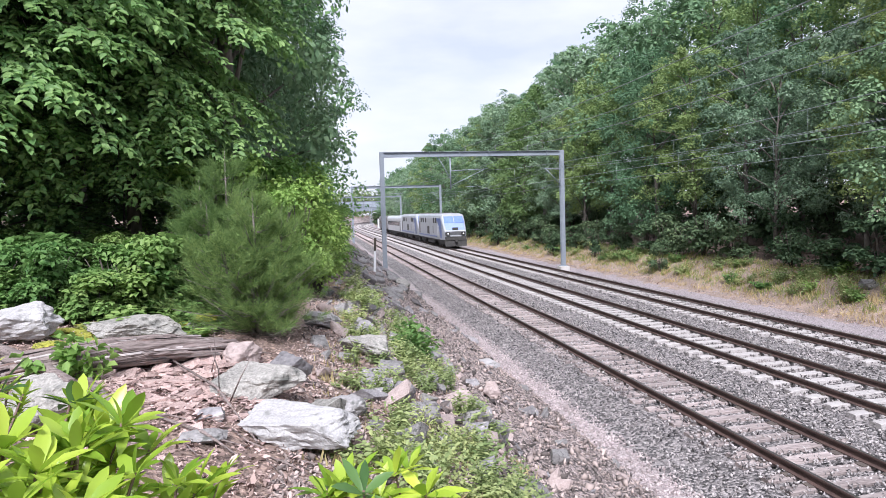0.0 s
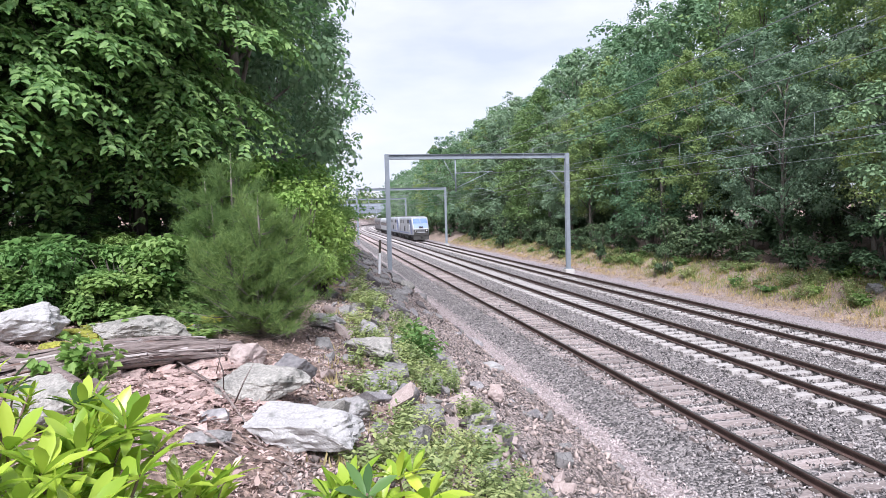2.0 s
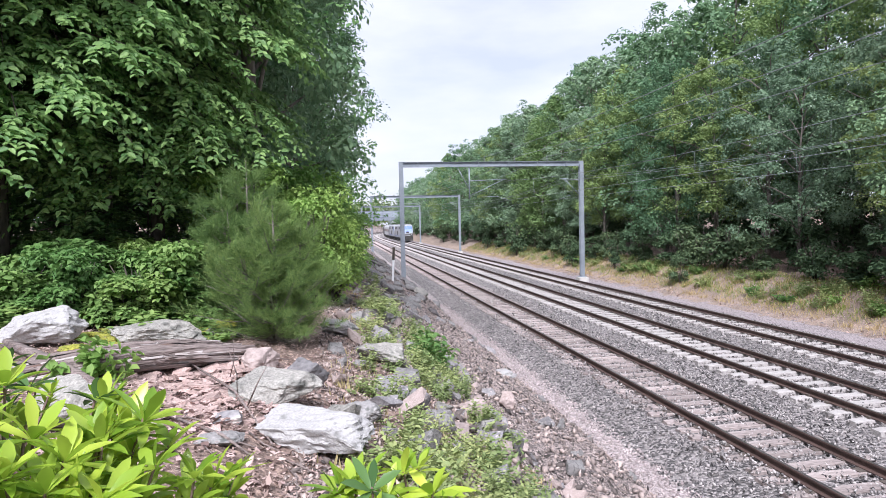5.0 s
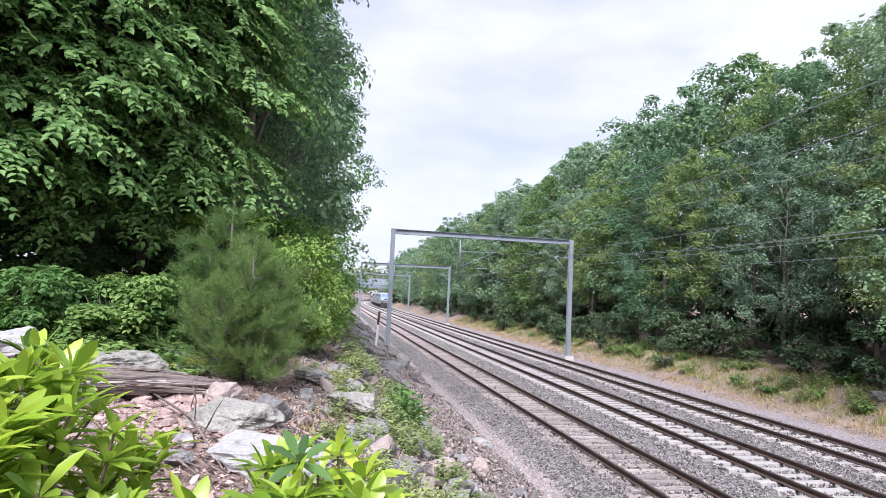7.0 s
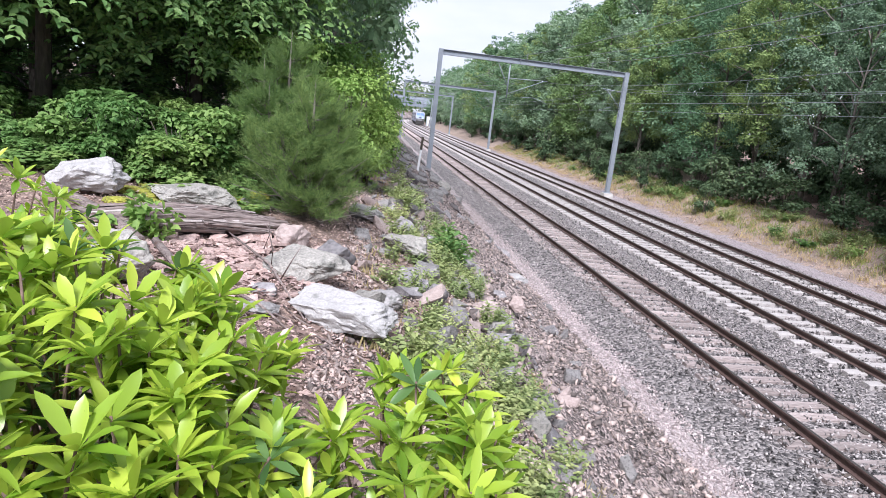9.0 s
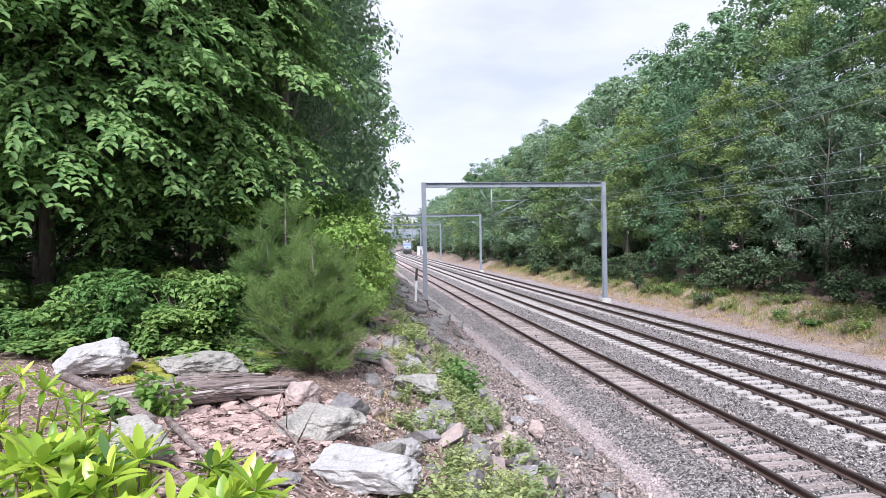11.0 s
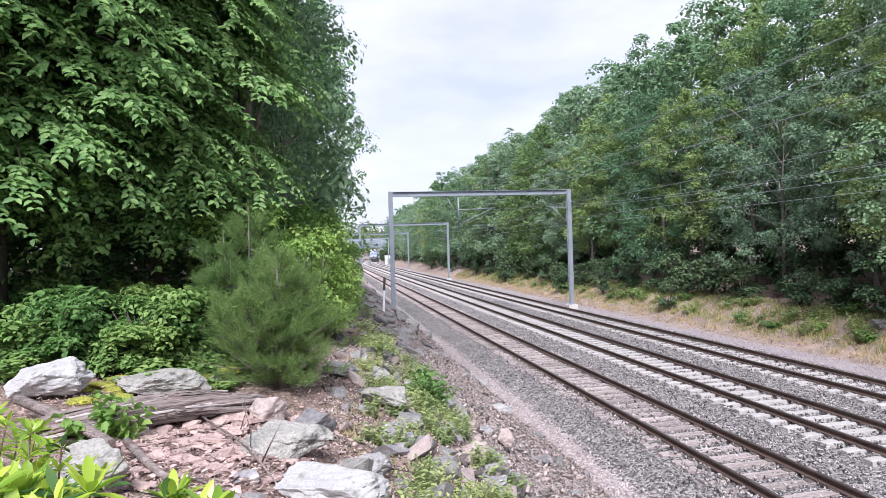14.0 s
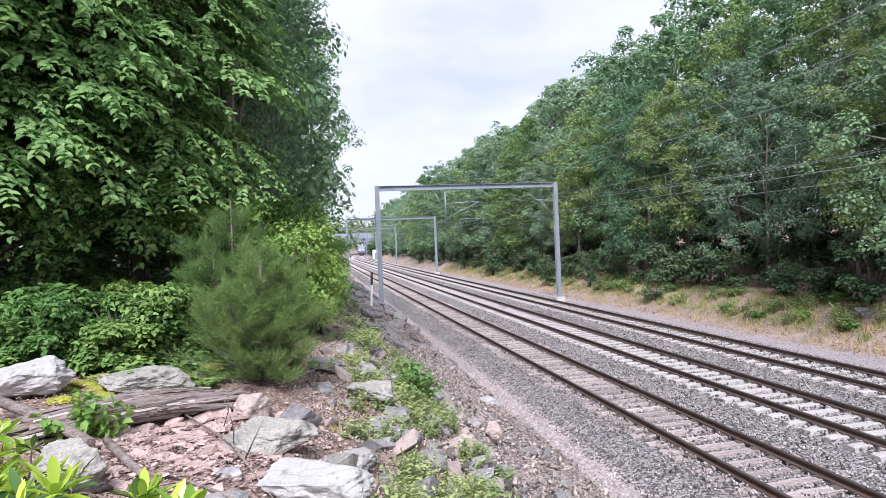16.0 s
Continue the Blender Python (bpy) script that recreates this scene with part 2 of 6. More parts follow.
M["leaf_beech"] = leafy("leaf_beech", (0.10, 0.215, 0.075), (0.265, 0.435, 0.15), 0.45, 0.48, 0.02, 0.28)
# Dark hemlock green that also puts the woods' low shade into the leaf colour.
M["leaf_hemlock_shade"] = leafy("leaf_hemlock_shade", (0.06, 0.105, 0.055), (0.14, 0.205, 0.10), 0.3, 0.6, 0.02)
M["leaf_bright"] = leafy("leaf_bright", (0.18, 0.32, 0.075), (0.31, 0.46, 0.13), 0.45, 0.5, 0.02)
M["leaf_shrub"] = leafy("leaf_shrub", (0.12, 0.225, 0.06), (0.27, 0.405, 0.13), 0.4, 0.5, 0.02)
M["leaf_laurel"] = leafy("leaf_laurel", (0.19, 0.335, 0.026), (0.47, 0.595, 0.075), 0.42, 0.32, 0.012, 0.5)
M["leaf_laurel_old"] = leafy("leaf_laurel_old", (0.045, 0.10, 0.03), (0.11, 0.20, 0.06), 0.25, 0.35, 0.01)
M["needles"] = leafy("needles", (0.06, 0.125, 0.042), (0.28, 0.39, 0.12), 0.4, 0.6, 0.015)
M["needles_dark"] = leafy("needles_dark", (0.03, 0.06, 0.025), (0.07, 0.115, 0.045), 0.25, 0.6, 0.015)
# Green of the far hills, with distance haze mixed into the colour.
M["distant_green"] = leafy("distant_green", (0.10, 0.16, 0.07), (0.18, 0.25, 0.11), 0.3, 0.7, 0.03)


# ---- building helpers ----
def as_mesh(name, verts, faces, mats=(), smooth=False, slots=None):
    me = bpy.data.meshes.new(name)
    me.from_pydata([tuple(v) for v in verts], [], [tuple(f) for f in faces])
    for m in mats:
        me.materials.append(M[m])
    if slots is not None:
        me.polygons.foreach_set("material_index", np.asarray(slots, dtype=np.int32))
    if smooth:
        me.polygons.foreach_set("use_smooth", np.ones(len(me.polygons), dtype=bool))
    me.update()
    return me


def part(name, bm, material, parent=None, label="", m=None, smooth=False):
    """Links a bmesh or mesh as one object under a thing or part."""
    if isinstance(bm, bmesh.types.BMesh):
        me = bpy.data.meshes.new(name)
        bm.to_mesh(me)
        bm.free()
        if material:
            me.materials.append(M[material])
        if smooth:
            me.polygons.foreach_set("use_smooth", np.ones(len(me.polygons), dtype=bool))
    else:
        me = bm
        if material and not me.materials:
            me.materials.append(M[material])
    ob = new(name, me)
    if parent:
        ob.parent = parent
    if m is not None:
        ob.matrix_basis = m
    if label:
        tagged(ob, label)
    return ob


def thing(name, m, label, category, group="", kind=""):
    ob = new(name)
    ob.matrix_basis = m
    return tagged(ob, label, category, group, kind)


def add_box(bm, lo, hi, bevel=0.0):
    vs = [bm.verts.new((x, y, z)) for x in (lo[0], hi[0]) for y in (lo[1], hi[1]) for z in (lo[2], hi[2])]
    fs = [bm.faces.new([vs[i] for i in f]) for f in ((0, 1, 3, 2), (4, 6, 7, 5), (0, 4, 5, 1), (2, 3, 7, 6), (0, 2, 6, 4), (1, 5, 7, 3))]
    if bevel:
        edges = list({e for f in fs for e in f.edges})
        bmesh.ops.bevel(bm, geom=edges, offset=bevel, segments=2, affect="EDGES", profile=0.6)
    return fs


def box(lo, hi, bevel=0.0):
    bm = bmesh.new()
    add_box(bm, lo, hi, bevel)
    return bm


def add_tube(bm, path, radii, sides=8, caps=True):
    """A tapered tube along a list of points."""
    rings = []
    path = [Vector(p) for p in path]
    for i, p in enumerate(path):
        d = (path[min(i + 1, len(path) - 1)] - path[max(i - 1, 0)]).normalized()
        u = d.cross(Vector((0, 0, 1)) if abs(d.z) < 0.9 else Vector((1, 0, 0))).normalized()
        v = d.cross(u)
        r = radii[i] if isinstance(radii, (list, tuple)) else radii
        rings.append([bm.verts.new(p + r * (math.cos(a) * u + math.sin(a) * v)) for a in (2 * math.pi * k / sides for k in range(sides))])
    for a, b in zip(rings, rings[1:]):
        for k in range(sides):
            bm.faces.new((a[k], a[(k + 1) % sides], b[(k + 1) % sides], b[k])).smooth = True
    if caps:
        bm.faces.new(rings[0][::-1])
        bm.faces.new(rings[-1])
    return bm


def tube(path, radii, sides=8):
    return add_tube(bmesh.new(), path, radii, sides)


def prism(outline, axis_from, axis_to, swap=False):
    """An outline in x, z pulled along y."""
    bm = bmesh.new()
    a = [bm.verts.new((x, axis_from, z)) for x, z in outline]
    b = [bm.verts.new((x, axis_to, z)) for x, z in outline]
    n = len(outline)
    for k in range(n):
        bm.faces.new((a[k], a[(k + 1) % n], b[(k + 1) % n], b[k]))
    bm.faces.new(a[::-1])
    bm.faces.new(b)
    bmesh.ops.recalc_face_normals(bm, faces=bm.faces)
    return bm


# ---- the lie of the land ----
GROUND_X = [-400, -40, -12, -6, -3, -1.5, -0.3, 1.4, 2.8, 4.2, 5.0, 5.9, 17.2, 18.2, 20, 23, 30, 60, 500]
GROUND_Z = [14, 6, 3.9, 3.5, 3.3, 3.1, 2.75, 1.45, 0.95, -0.42, -0.47, -0.27, -0.27, -0.42, -0.3, 0.9, 2.2, 4, 16]


def bend(y):
    """How far the line has swung to the right at y."""
    return 0.00044 * max(0.0, y - 200.0) ** 2


def ground_z(x, y, rough=True):
    x0 = x - min(bend(y), 40)
    z = float(np.interp(x0, GROUND_X, GROUND_Z))
    z += 0.22 * float(np.interp(y, [5.5, 8.5], [1, 0])) * float(np.interp(x0, [-0.6, 0.8], [1, 0]))
    if rough:
        wild = float(np.interp(x0, [-1, 1, 3.9, 4.4, 18, 19.5, 24], [0.07, 0.2, 0.2, 0.015, 0.015, 0.08, 0.25]))
        z += wild * (noise.noise((x * 0.9, y * 0.7, 3.1)) + 0.5 * noise.noise((x * 2.7, y * 2.3, 7.7)))
        z += 0.4 * wild * noise.noise((x * 7.1, y * 6.3, 1.7))
    return z


def steps(*spans):
    out = []
    for a, b, d in spans:
        out += list(np.arange(a, b - 1e-6, d))
    return out + [spans[-1][1]]


def make_ground():
    xs = steps((-400, -40, 40), (-40, -12, 2), (-12, -5, 0.5), (-5, 4.0, 0.12), (4.0, 6.2, 0.08), (6.2, 17.2, 0.8), (17.2, 24, 0.3), (24, 40, 2), (40, 500, 40))
    ys = steps((-60, 0, 6), (0, 4, 0.5), (4, 16, 0.12), (16, 34, 0.22), (34, 70, 0.5), (70, 200, 2.5), (200, 420, 8), (420, 1500, 90))
    verts = [(x + (min(bend(y), 40) if y > 200 else 0), y, ground_z(x + (min(bend(y), 40) if y > 200 else 0), y)) for y in ys for x in xs]
    w = len(xs)
    faces, slots = [], []
    for j in range(len(ys) - 1):
        for i in range(w - 1):
            faces.append((j * w + i, j * w + i + 1, (j + 1) * w + i + 1, (j + 1) * w + i))
            x, y = (xs[i] + xs[i + 1]) / 2, (ys[j] + ys[j + 1]) / 2
            n = noise.noise((x * 1.7, y * 1.3, 5.5)) + 0.6 * noise.noise((x * 5.3, y * 4.7, 2.5))
            if x < -0.2 + 0.5 * n:
                s = 0
            elif x < 4.25 + 0.14 * n:
                s = 1
            elif x < 5.0 + 0.12 * n:
                s = 2
            elif x < 17.1 + 0.2 * n:
                s = 3
            elif x < 19.0 + 0.35 * n + 0.03 * max(0, 30 - y):
                s = 4
            elif x < 23.5 + n:
                s = 5
            else:
                s = 0
            slots.append(s)
    me = as_mesh("ground", verts, faces, ("forest_floor", "scree", "pale_gravel", "ballast", "shoulder_gravel", "verge"), True, slots)
    return tagged(new("ground", me), "railway cutting with ballast, rubble slope and leaf litter", "ground", kind="structure")


# ---- rocks ----
def rock_mesh(name, seed, size, points=13, rough=0.05, detail=2, tight=0.8):
    """A broken block: the hull of a few random points, edges worn, faces slightly rough."""
    rng = random.Random(seed)
    bm = bmesh.new()
    for i in range(points):
        z = 1 - 2 * (i + 0.5) / points
        a = i * 2.4 + rng.uniform(-0.7, 0.7)
        r = math.sqrt(max(0.0, 1 - z * z))
        k = rng.uniform(0.82, 1.12)
        p = Vector((r * math.cos(a), r * math.sin(a), z * rng.uniform(0.8, 1.1))) * k
        bm.verts.new([max(-0.86, min(0.86, c)) for c in p])
    bmesh.ops.convex_hull(bm, input=bm.verts)
    loose = [v for v in bm.verts if not v.link_faces]
    bmesh.ops.delete(bm, geom=loose, context="VERTS")
    bmesh.ops.dissolve_limit(bm, angle_limit=radians(14), verts=bm.verts, edges=bm.edges)
    bmesh.ops.bevel(bm, geom=list(bm.edges), offset=0.03, segments=1, affect="EDGES", clamp_overlap=True)
    bmesh.ops.triangulate(bm, faces=bm.faces)
    for _ in range(detail):
        long = [e for e in bm.edges if e.calc_length() > (0.09 if detail > 3 else 0.16)]
        if long:
            bmesh.ops.subdivide_edges(bm, edges=long, cuts=1)
            bmesh.ops.triangulate(bm, faces=[f for f in bm.faces if len(f.verts) > 3])
    off = Vector((seed * 1.37, seed * 0.71, seed * 2.13))
    grain = Vector((rng.uniform(-0.6, 0.6), rng.uniform(-0.6, 0.6), 1.0)).normalized()
    ledge = 0.35 if detail > 3 else 0.0
    for v in bm.verts:
        p = v.co
        bed = p.dot(grain) * 4.0 + 0.6 * noise.noise(p * 2.1 + off)
        q = p + p.normalized() * rough * (0.9 * (bed - math.floor(bed)) - 0.45) * ledge
        q += p.normalized() * rough * (1.3 * noise.noise(p * 1.7 + off) + 0.9 * noise.noise(p * 4.3 + off) + 0.5 * noise.noise(p * 10.0 + off))
        v.co = Vector((q.x * size[0], q.y * size[1], q.z * size[2]))
    bmesh.ops.recalc_face_normals(bm, faces=bm.faces)
    me = bpy.data.meshes.new(name)
    bm.to_mesh(me)
    bm.free()
    me.polygons.foreach_set("use_smooth", np.ones(len(me.polygons), dtype=bool))
    me.set_sharp_from_angle(angle=radians(24))
    return me


# ---- foliage ----
class Leaves:
    """Collects folded leaf blades as quads."""

    def __init__(self, seed):
        self.r = np.random.RandomState(seed)
        self.v, self.f, self.n = [], [], 0

    def blades(self, base, along, side, length, width, fold=0.25, fine=False):
        """Arrays: where each leaf starts, its way, its side; one kite with a fold each."""
        k = len(base)
        up = np.cross(side, along)
        length, width = np.asarray(length).reshape(-1, 1), np.asarray(width).reshape(-1, 1)
        if fine:
            # two halves along the midrib
            lift, tip = up * width * fold, base + along * length - up * length * 0.10
            a1, a2 = base + along * length * 0.26 + lift, base + along * length * 0.66 + lift
            v = np.stack([base, a1 + side * width * 0.46, a2 + side * width * 0.42, tip, a2 - side * width * 0.42, a1 - side * width * 0.46], 1)
            self.v.append(v.reshape(-1, 3))
            i = self.n + 6 * np.arange(k)[:, None]
            self.f.append(np.concatenate([i + np.array([[0, 1, 2, 3]]), i + np.array([[0, 3, 4, 5]])], 0))
            self.n += 6 * k
            return
        mid = base + along * length * 0.45 - up * width * fold
        v = np.stack([base, mid + side * width * 0.5 + up * width * fold, base + along * length, mid - side * width * 0.5 + up * width * fold], 1)
        self.v.append(v.reshape(-1, 3))
        self.f.append(self.n + np.arange(4 * k).reshape(k, 4))
        self.n += 4 * k

    def cloud(self, centre, radius, count, size, out=0.5, up=0.6, shell=0.55, fine=False, cap=-1.0):
        """Leaves all round a centre, most of them near the skin, facing up and out."""
        r = self.r
        d = r.normal(size=(count, 3))
        d /= np.linalg.norm(d, axis=1, keepdims=True)
        low = d[:, 2] < cap
        d[low, 2] = -d[low, 2]
        far = shell + (1 - shell) * r.rand(count, 1) ** 0.45
        ph = r.rand(6) * 6.28
        lump = 1 + 0.2 * np.sin(3.1 * d[:, :1] + ph[0]) * np.sin(2.7 * d[:, 1:2] + ph[1]) + 0.18 * np.sin(6.3 * d[:, 1:2] + ph[2]) * np.sin(5.1 * d[:, 2:] + ph[3]) + 0.1 * np.sin(9.7 * d[:, :1] + ph[4]) * np.sin(8.9 * d[:, 2:] + ph[5])
        p = np.asarray(centre) + d * far * lump * np.asarray(radius)
        face = d * out + np.array([0, 0, up]) + r.normal(size=(count, 3)) * 0.27
        face /= np.linalg.norm(face, axis=1, keepdims=True)
        a = np.cross(face, r.normal(size=(count, 3)))
        a /= np.linalg.norm(a, axis=1, keepdims=True) + 1e-9
        s = np.cross(a, face)
        L = size * r.uniform(0.65, 1.35, count)
        self.blades(p, a, s, L, L * 0.62, 0.25, fine)

    def spray(self, p, way, length, pairs, leaf, droop=0.25, flat=0.35, tilt=0.6):
        """A twig with leaves on both sides, nearly in one plane."""
        r = self.r
        way = np.asarray(way, float) / np.linalg.norm(way)
        side = np.cross(way, [0, 0, 1.0])
        side /= np.linalg.norm(side) + 1e-9
        t = (np.arange(pairs) + r.rand(pairs) * 0.6) / pairs
        base = np.asarray(p) + way * (t * length)[:, None]
        base[:, 2] -= droop * length * t**2
        base = np.repeat(base, 2, 0)
        sg = np.tile([1.0, -1.0], pairs)[:, None]
        a = way * 0.55 + side * sg * 0.9 + r.normal(size=(2 * pairs, 3)) * 0.28
        a[:, 2] -= 0.25 + flat * r.rand(2 * pairs)
        a /= np.linalg.norm(a, axis=1, keepdims=True)
        up = np.array([0, 0, 1.0]) + way * np.array([tilt, tilt, 0.0]) + r.normal(size=(2 * pairs, 3)) * 0.3
        s = np.cross(a, up)
        s /= np.linalg.norm(s, axis=1, keepdims=True) + 1e-9
        L = leaf * r.uniform(0.7, 1.25, 2 * pairs)
        self.blades(base, a, s, L, L * 0.58, 0.2, True)

    def needles(self, p, way, length, count, needle, spread=0.9):
        """Thin needles all along a shoot."""
        r = self.r
        way = np.asarray(way, float) / np.linalg.norm(way)
        base = np.asarray(p) + way * (r.rand(count, 1) * length)
        a = way * 0.75 + r.normal(size=(count, 3)) * spread * 0.6
        a /= np.linalg.norm(a, axis=1, keepdims=True)
        s = np.cross(a, r.normal(size=(count, 3)))
        s /= np.linalg.norm(s, axis=1, keepdims=True) + 1e-9
        self.blades(base, a, s, needle * r.uniform(0.7, 1.2, count), np.full(count, needle * 0.034), 0.1)

    def mesh(self, name, material):
        v, f = np.concatenate(self.v), np.concatenate(self.f)
        tri = f[:, 2] == f[:, 3]
        count = np.where(tri, 3, 4)
        flat = np.concatenate([f[:, :3], np.where(tri, -1, f[:, 3])[:, None]], 1).ravel()
        flat = flat[flat >= 0]
        me = bpy.data.meshes.new(name)
        me.vertices.add(len(v))
        me.vertices.foreach_set("co", v.astype(np.float32).ravel())
        me.loops.add(len(flat))
        me.loops.foreach_set("vertex_index", flat.astype(np.int32))
        me.polygons.add(len(f))
        me.polygons.foreach_set("loop_start", (np.cumsum(count) - count).astype(np.int32))
        me.materials.append(M[material])
        me.update(calc_edges=True)
        return me


def billow_tree(seed, h, spread, low, leaf, count, material, bark="bark", clumps=44, lobes=6, size_k=1.0, bare=None):
    """A broad-leaved tree at the origin: billowing clumps of leaves, close on top, open and dark below."""
    rng = random.Random(seed)
    root = new("tree")
    bm = bmesh.new()
    lean = (rng.uniform(-0.03, 0.03) * h, rng.uniform(-0.03, 0.03) * h)
    pts = [(lean[0] * t**2 + rng.uniform(-0.08, 0.08), lean[1] * t**2 + rng.uniform(-0.08, 0.08), h * 0.86 * t - 0.3) for t in (0, 0.12, 0.3, 0.5, 0.7, 0.86, 1)]
    add_tube(bm, pts, [0.0115 * h * k for k in (1.25, 1.0, 0.86, 0.68, 0.46, 0.28, 0.08)], 8)
    lv = Leaves(seed)
    for i in range(clumps):
        t = low + (1 - low) * ((i + rng.random()) / clumps)
        a = i * 2.4 + rng.uniform(-0.6, 0.6)
        if bare and bare[0] < t < bare[1] and math.cos(a - bare[2]) > 0.35:
            continue
        f = (t - low) / (1 - low)
        wide = spread * h * (math.sin(math.pi * min(1, 0.2 + 0.8 * f)) ** 0.6 * 0.8 + 0.16) * (rng.uniform(0.75, 1.15) if i % 4 else rng.uniform(0.2, 0.6))
        out = Vector((math.cos(a), math.sin(a), 0.0))
        c = Vector((wide * out.x + lean[0] * t, wide * out.y + lean[1] * t, h * t + rng.uniform(-0.02, 0.02) * h))
        size = h * rng.uniform(0.05, 0.105) * size_k * (1.0 - 0.3 * f)
        lv.cloud(c - out * size * 0.2, (size * 0.8, size * 0.8, size * 0.6), int(0.22 * count / clumps), leaf * 1.25, 0.9, 0.3, 0.1)
        for k in range(lobes):
            d = Vector((rng.gauss(0, 1), rng.gauss(0, 1), rng.gauss(0.45, 0.8))).normalized() + out * 0.55
            q = c + Vector((d.x, d.y, d.z * 0.95)) * size * rng.uniform(0.5, 0.95)
            w = size * rng.uniform(0.36, 0.6)
            lv.cloud(q, (w * 1.1, w * 1.1, w * 0.85), int(count / clumps / lobes), leaf, 0.9, 0.45, 0.5, False, -0.45)
        if i % 2 == 0:
            z0 = max(0.08, t - 0.12) * h
            add_tube(bm, [(lean[0] * t * t, lean[1] * t * t, z0), (c.x * 0.5, c.y * 0.5, (z0 + c.z) / 2 + 0.02 * h), tuple(c)], [0.0042 * h, 0.0028 * h, 0.001 * h], 5)
    part("trunk", bm, bark, root)
    part("crown", lv.mesh("crown", material), None, root)
    return root


def scaled(x, y, z, turn, s, sz=None):
    return Matrix.LocRotScale((x, y, z), Euler((0, 0, radians(turn))), (s, s, sz or s))


# ---- tracks ----
TRACKS = (("near", 7.5535, -0.02), ("middle", 11.38, 0.03), ("far", 15.36, 0.0))
LINE_Y = [-12, 30, 80, 140, 200] + [200 + 20 * k for k in range(1, 26)]


def rail_mesh(x, top):
    """A rail with foot, web and head, laid along the line."""
    outline = [(-0.07, -0.16), (0.07, -0.16), (0.07, -0.148), (0.012, -0.125), (0.009, -0.05), (0.036, -0.038), (0.036, -0.004), (0.028, 0.0), (-0.028, 0.0), (-0.036, -0.004), (-0.036, -0.038), (-0.009, -0.05), (-0.012, -0.125), (-0.07, -0.148)]
    n = len(outline)
    verts = [(x + bend(y) + a, y, top + b) for y in LINE_Y for a, b in outline]
    faces, slots = [], []
    for j in range(len(LINE_Y) - 1):
        for k in range(n):
            faces.append((j * n + k, j * n + (k + 1) % n, (j + 1) * n + (k + 1) % n, (j + 1) * n + k))
            slots.append(1 if k == 7 else 0)
    return as_mesh("rail", verts, faces, ("rail_side", "rail_head"), False, slots)


def concrete_tie_mesh():
    """A concrete sleeper, thinner in the middle, with rail pads and clips."""
    bm = bmesh.new()
    xs = [-1.29, -1.0, -0.45, 0.45, 1.0, 1.29]
    tops = [-0.185, -0.165, -0.20, -0.20, -0.165, -0.185]
    rings = []
    for x, t in zip(xs, tops):
        rings.append([bm.verts.new((x, y, z)) for y, z in ((-0.145, -0.36), (-0.125, t - 0.012), (-0.105, t), (0.105, t), (0.125, t - 0.012), (0.145, -0.36))])
    for a, b in zip(rings, rings[1:]):
        for k in range(6):
            bm.faces.new((a[k], a[(k + 1) % 6], b[(k + 1) % 6], b[k]))
    bm.faces.new(rings[0][::-1])
    bm.faces.new(rings[-1])
    n = len(bm.faces)
    for sx in (-0.7535, 0.7535):
        for dx in (-0.10, 0.10):
            add_box(bm, (sx + dx - 0.025, -0.05, -0.168), (sx + dx + 0.025, 0.05, -0.115))
    bmesh.ops.recalc_face_normals(bm, faces=bm.faces)
    me = bpy.data.meshes.new("concrete_tie")
    bm.to_mesh(me)
    bm.free()
    me.materials.append(M["concrete_tie"])
    me.materials.append(M["steel_clip"])
    for i, p in enumerate(me.polygons):
        p.material_index = 1 if i >= n else 0
    return me


def timber_tie_mesh(seed):
    rng = random.Random(seed)
    bm = bmesh.new()
    rings = []
    for x in (-1.3, -0.9, -0.4, 0.1, 0.55, 0.95, 1.3):
        o = [rng.uniform(-0.012, 0.012) for _ in range(8)]
        rings.append([bm.verts.new((x, y, z)) for y, z in ((-0.115 + o[0], -0.36), (-0.115 + o[1], -0.195), (-0.09, -0.172 + o[2] * 0.6), (0.0, -0.168 + o[3] * 0.9), (0.09, -0.172 + o[4] * 0.6), (0.115 + o[5], -0.195), (0.115 + o[6], -0.36))])
    for a, b in zip(rings, rings[1:]):
        for k in range(7):
            bm.faces.new((a[k], a[(k + 1) % 7], b[(k + 1) % 7], b[k]))
    bm.faces.new(rings[0][::-1])
    bm.faces.new(rings[-1])
    n = len(bm.faces)
    for sx in (-0.7535, 0.7535):
        add_box(bm, (sx - 0.17, -0.09, -0.172), (sx + 0.17, 0.09, -0.155))
    bmesh.ops.recalc_face_normals(bm, faces=bm.faces)
    me = bpy.data.meshes.new("timber_tie")
    bm.to_mesh(me)
    bm.free()
    me.materials.append(M["timber_tie"])
    me.materials.append(M["steel_clip"])
    for i, p in enumerate(me.polygons):
        p.material_index = 1 if i >= n else 0
    return me


def joined_ties(me, places):
    """Copies of one mesh laid down as one."""
    co = np.array([v.co for v in me.vertices])
    fs = [tuple(p.vertices) for p in me.polygons]
    slots = [p.material_index for p in me.polygons]
    verts, faces, idx = [], [], []
    for x, y, z in places:
        n = len(verts)
        verts += [tuple(c) for c in co + np.array((x, y, z))]
        faces += [tuple(i + n for i in f) for f in fs]
        idx += slots
    out = as_mesh("distant_ties", verts, faces, (), False, None)
    for m in me.materials:
        out.materials.append(m)
    out.polygons.foreach_set("material_index", np.array(idx, dtype=np.int32))
    return out


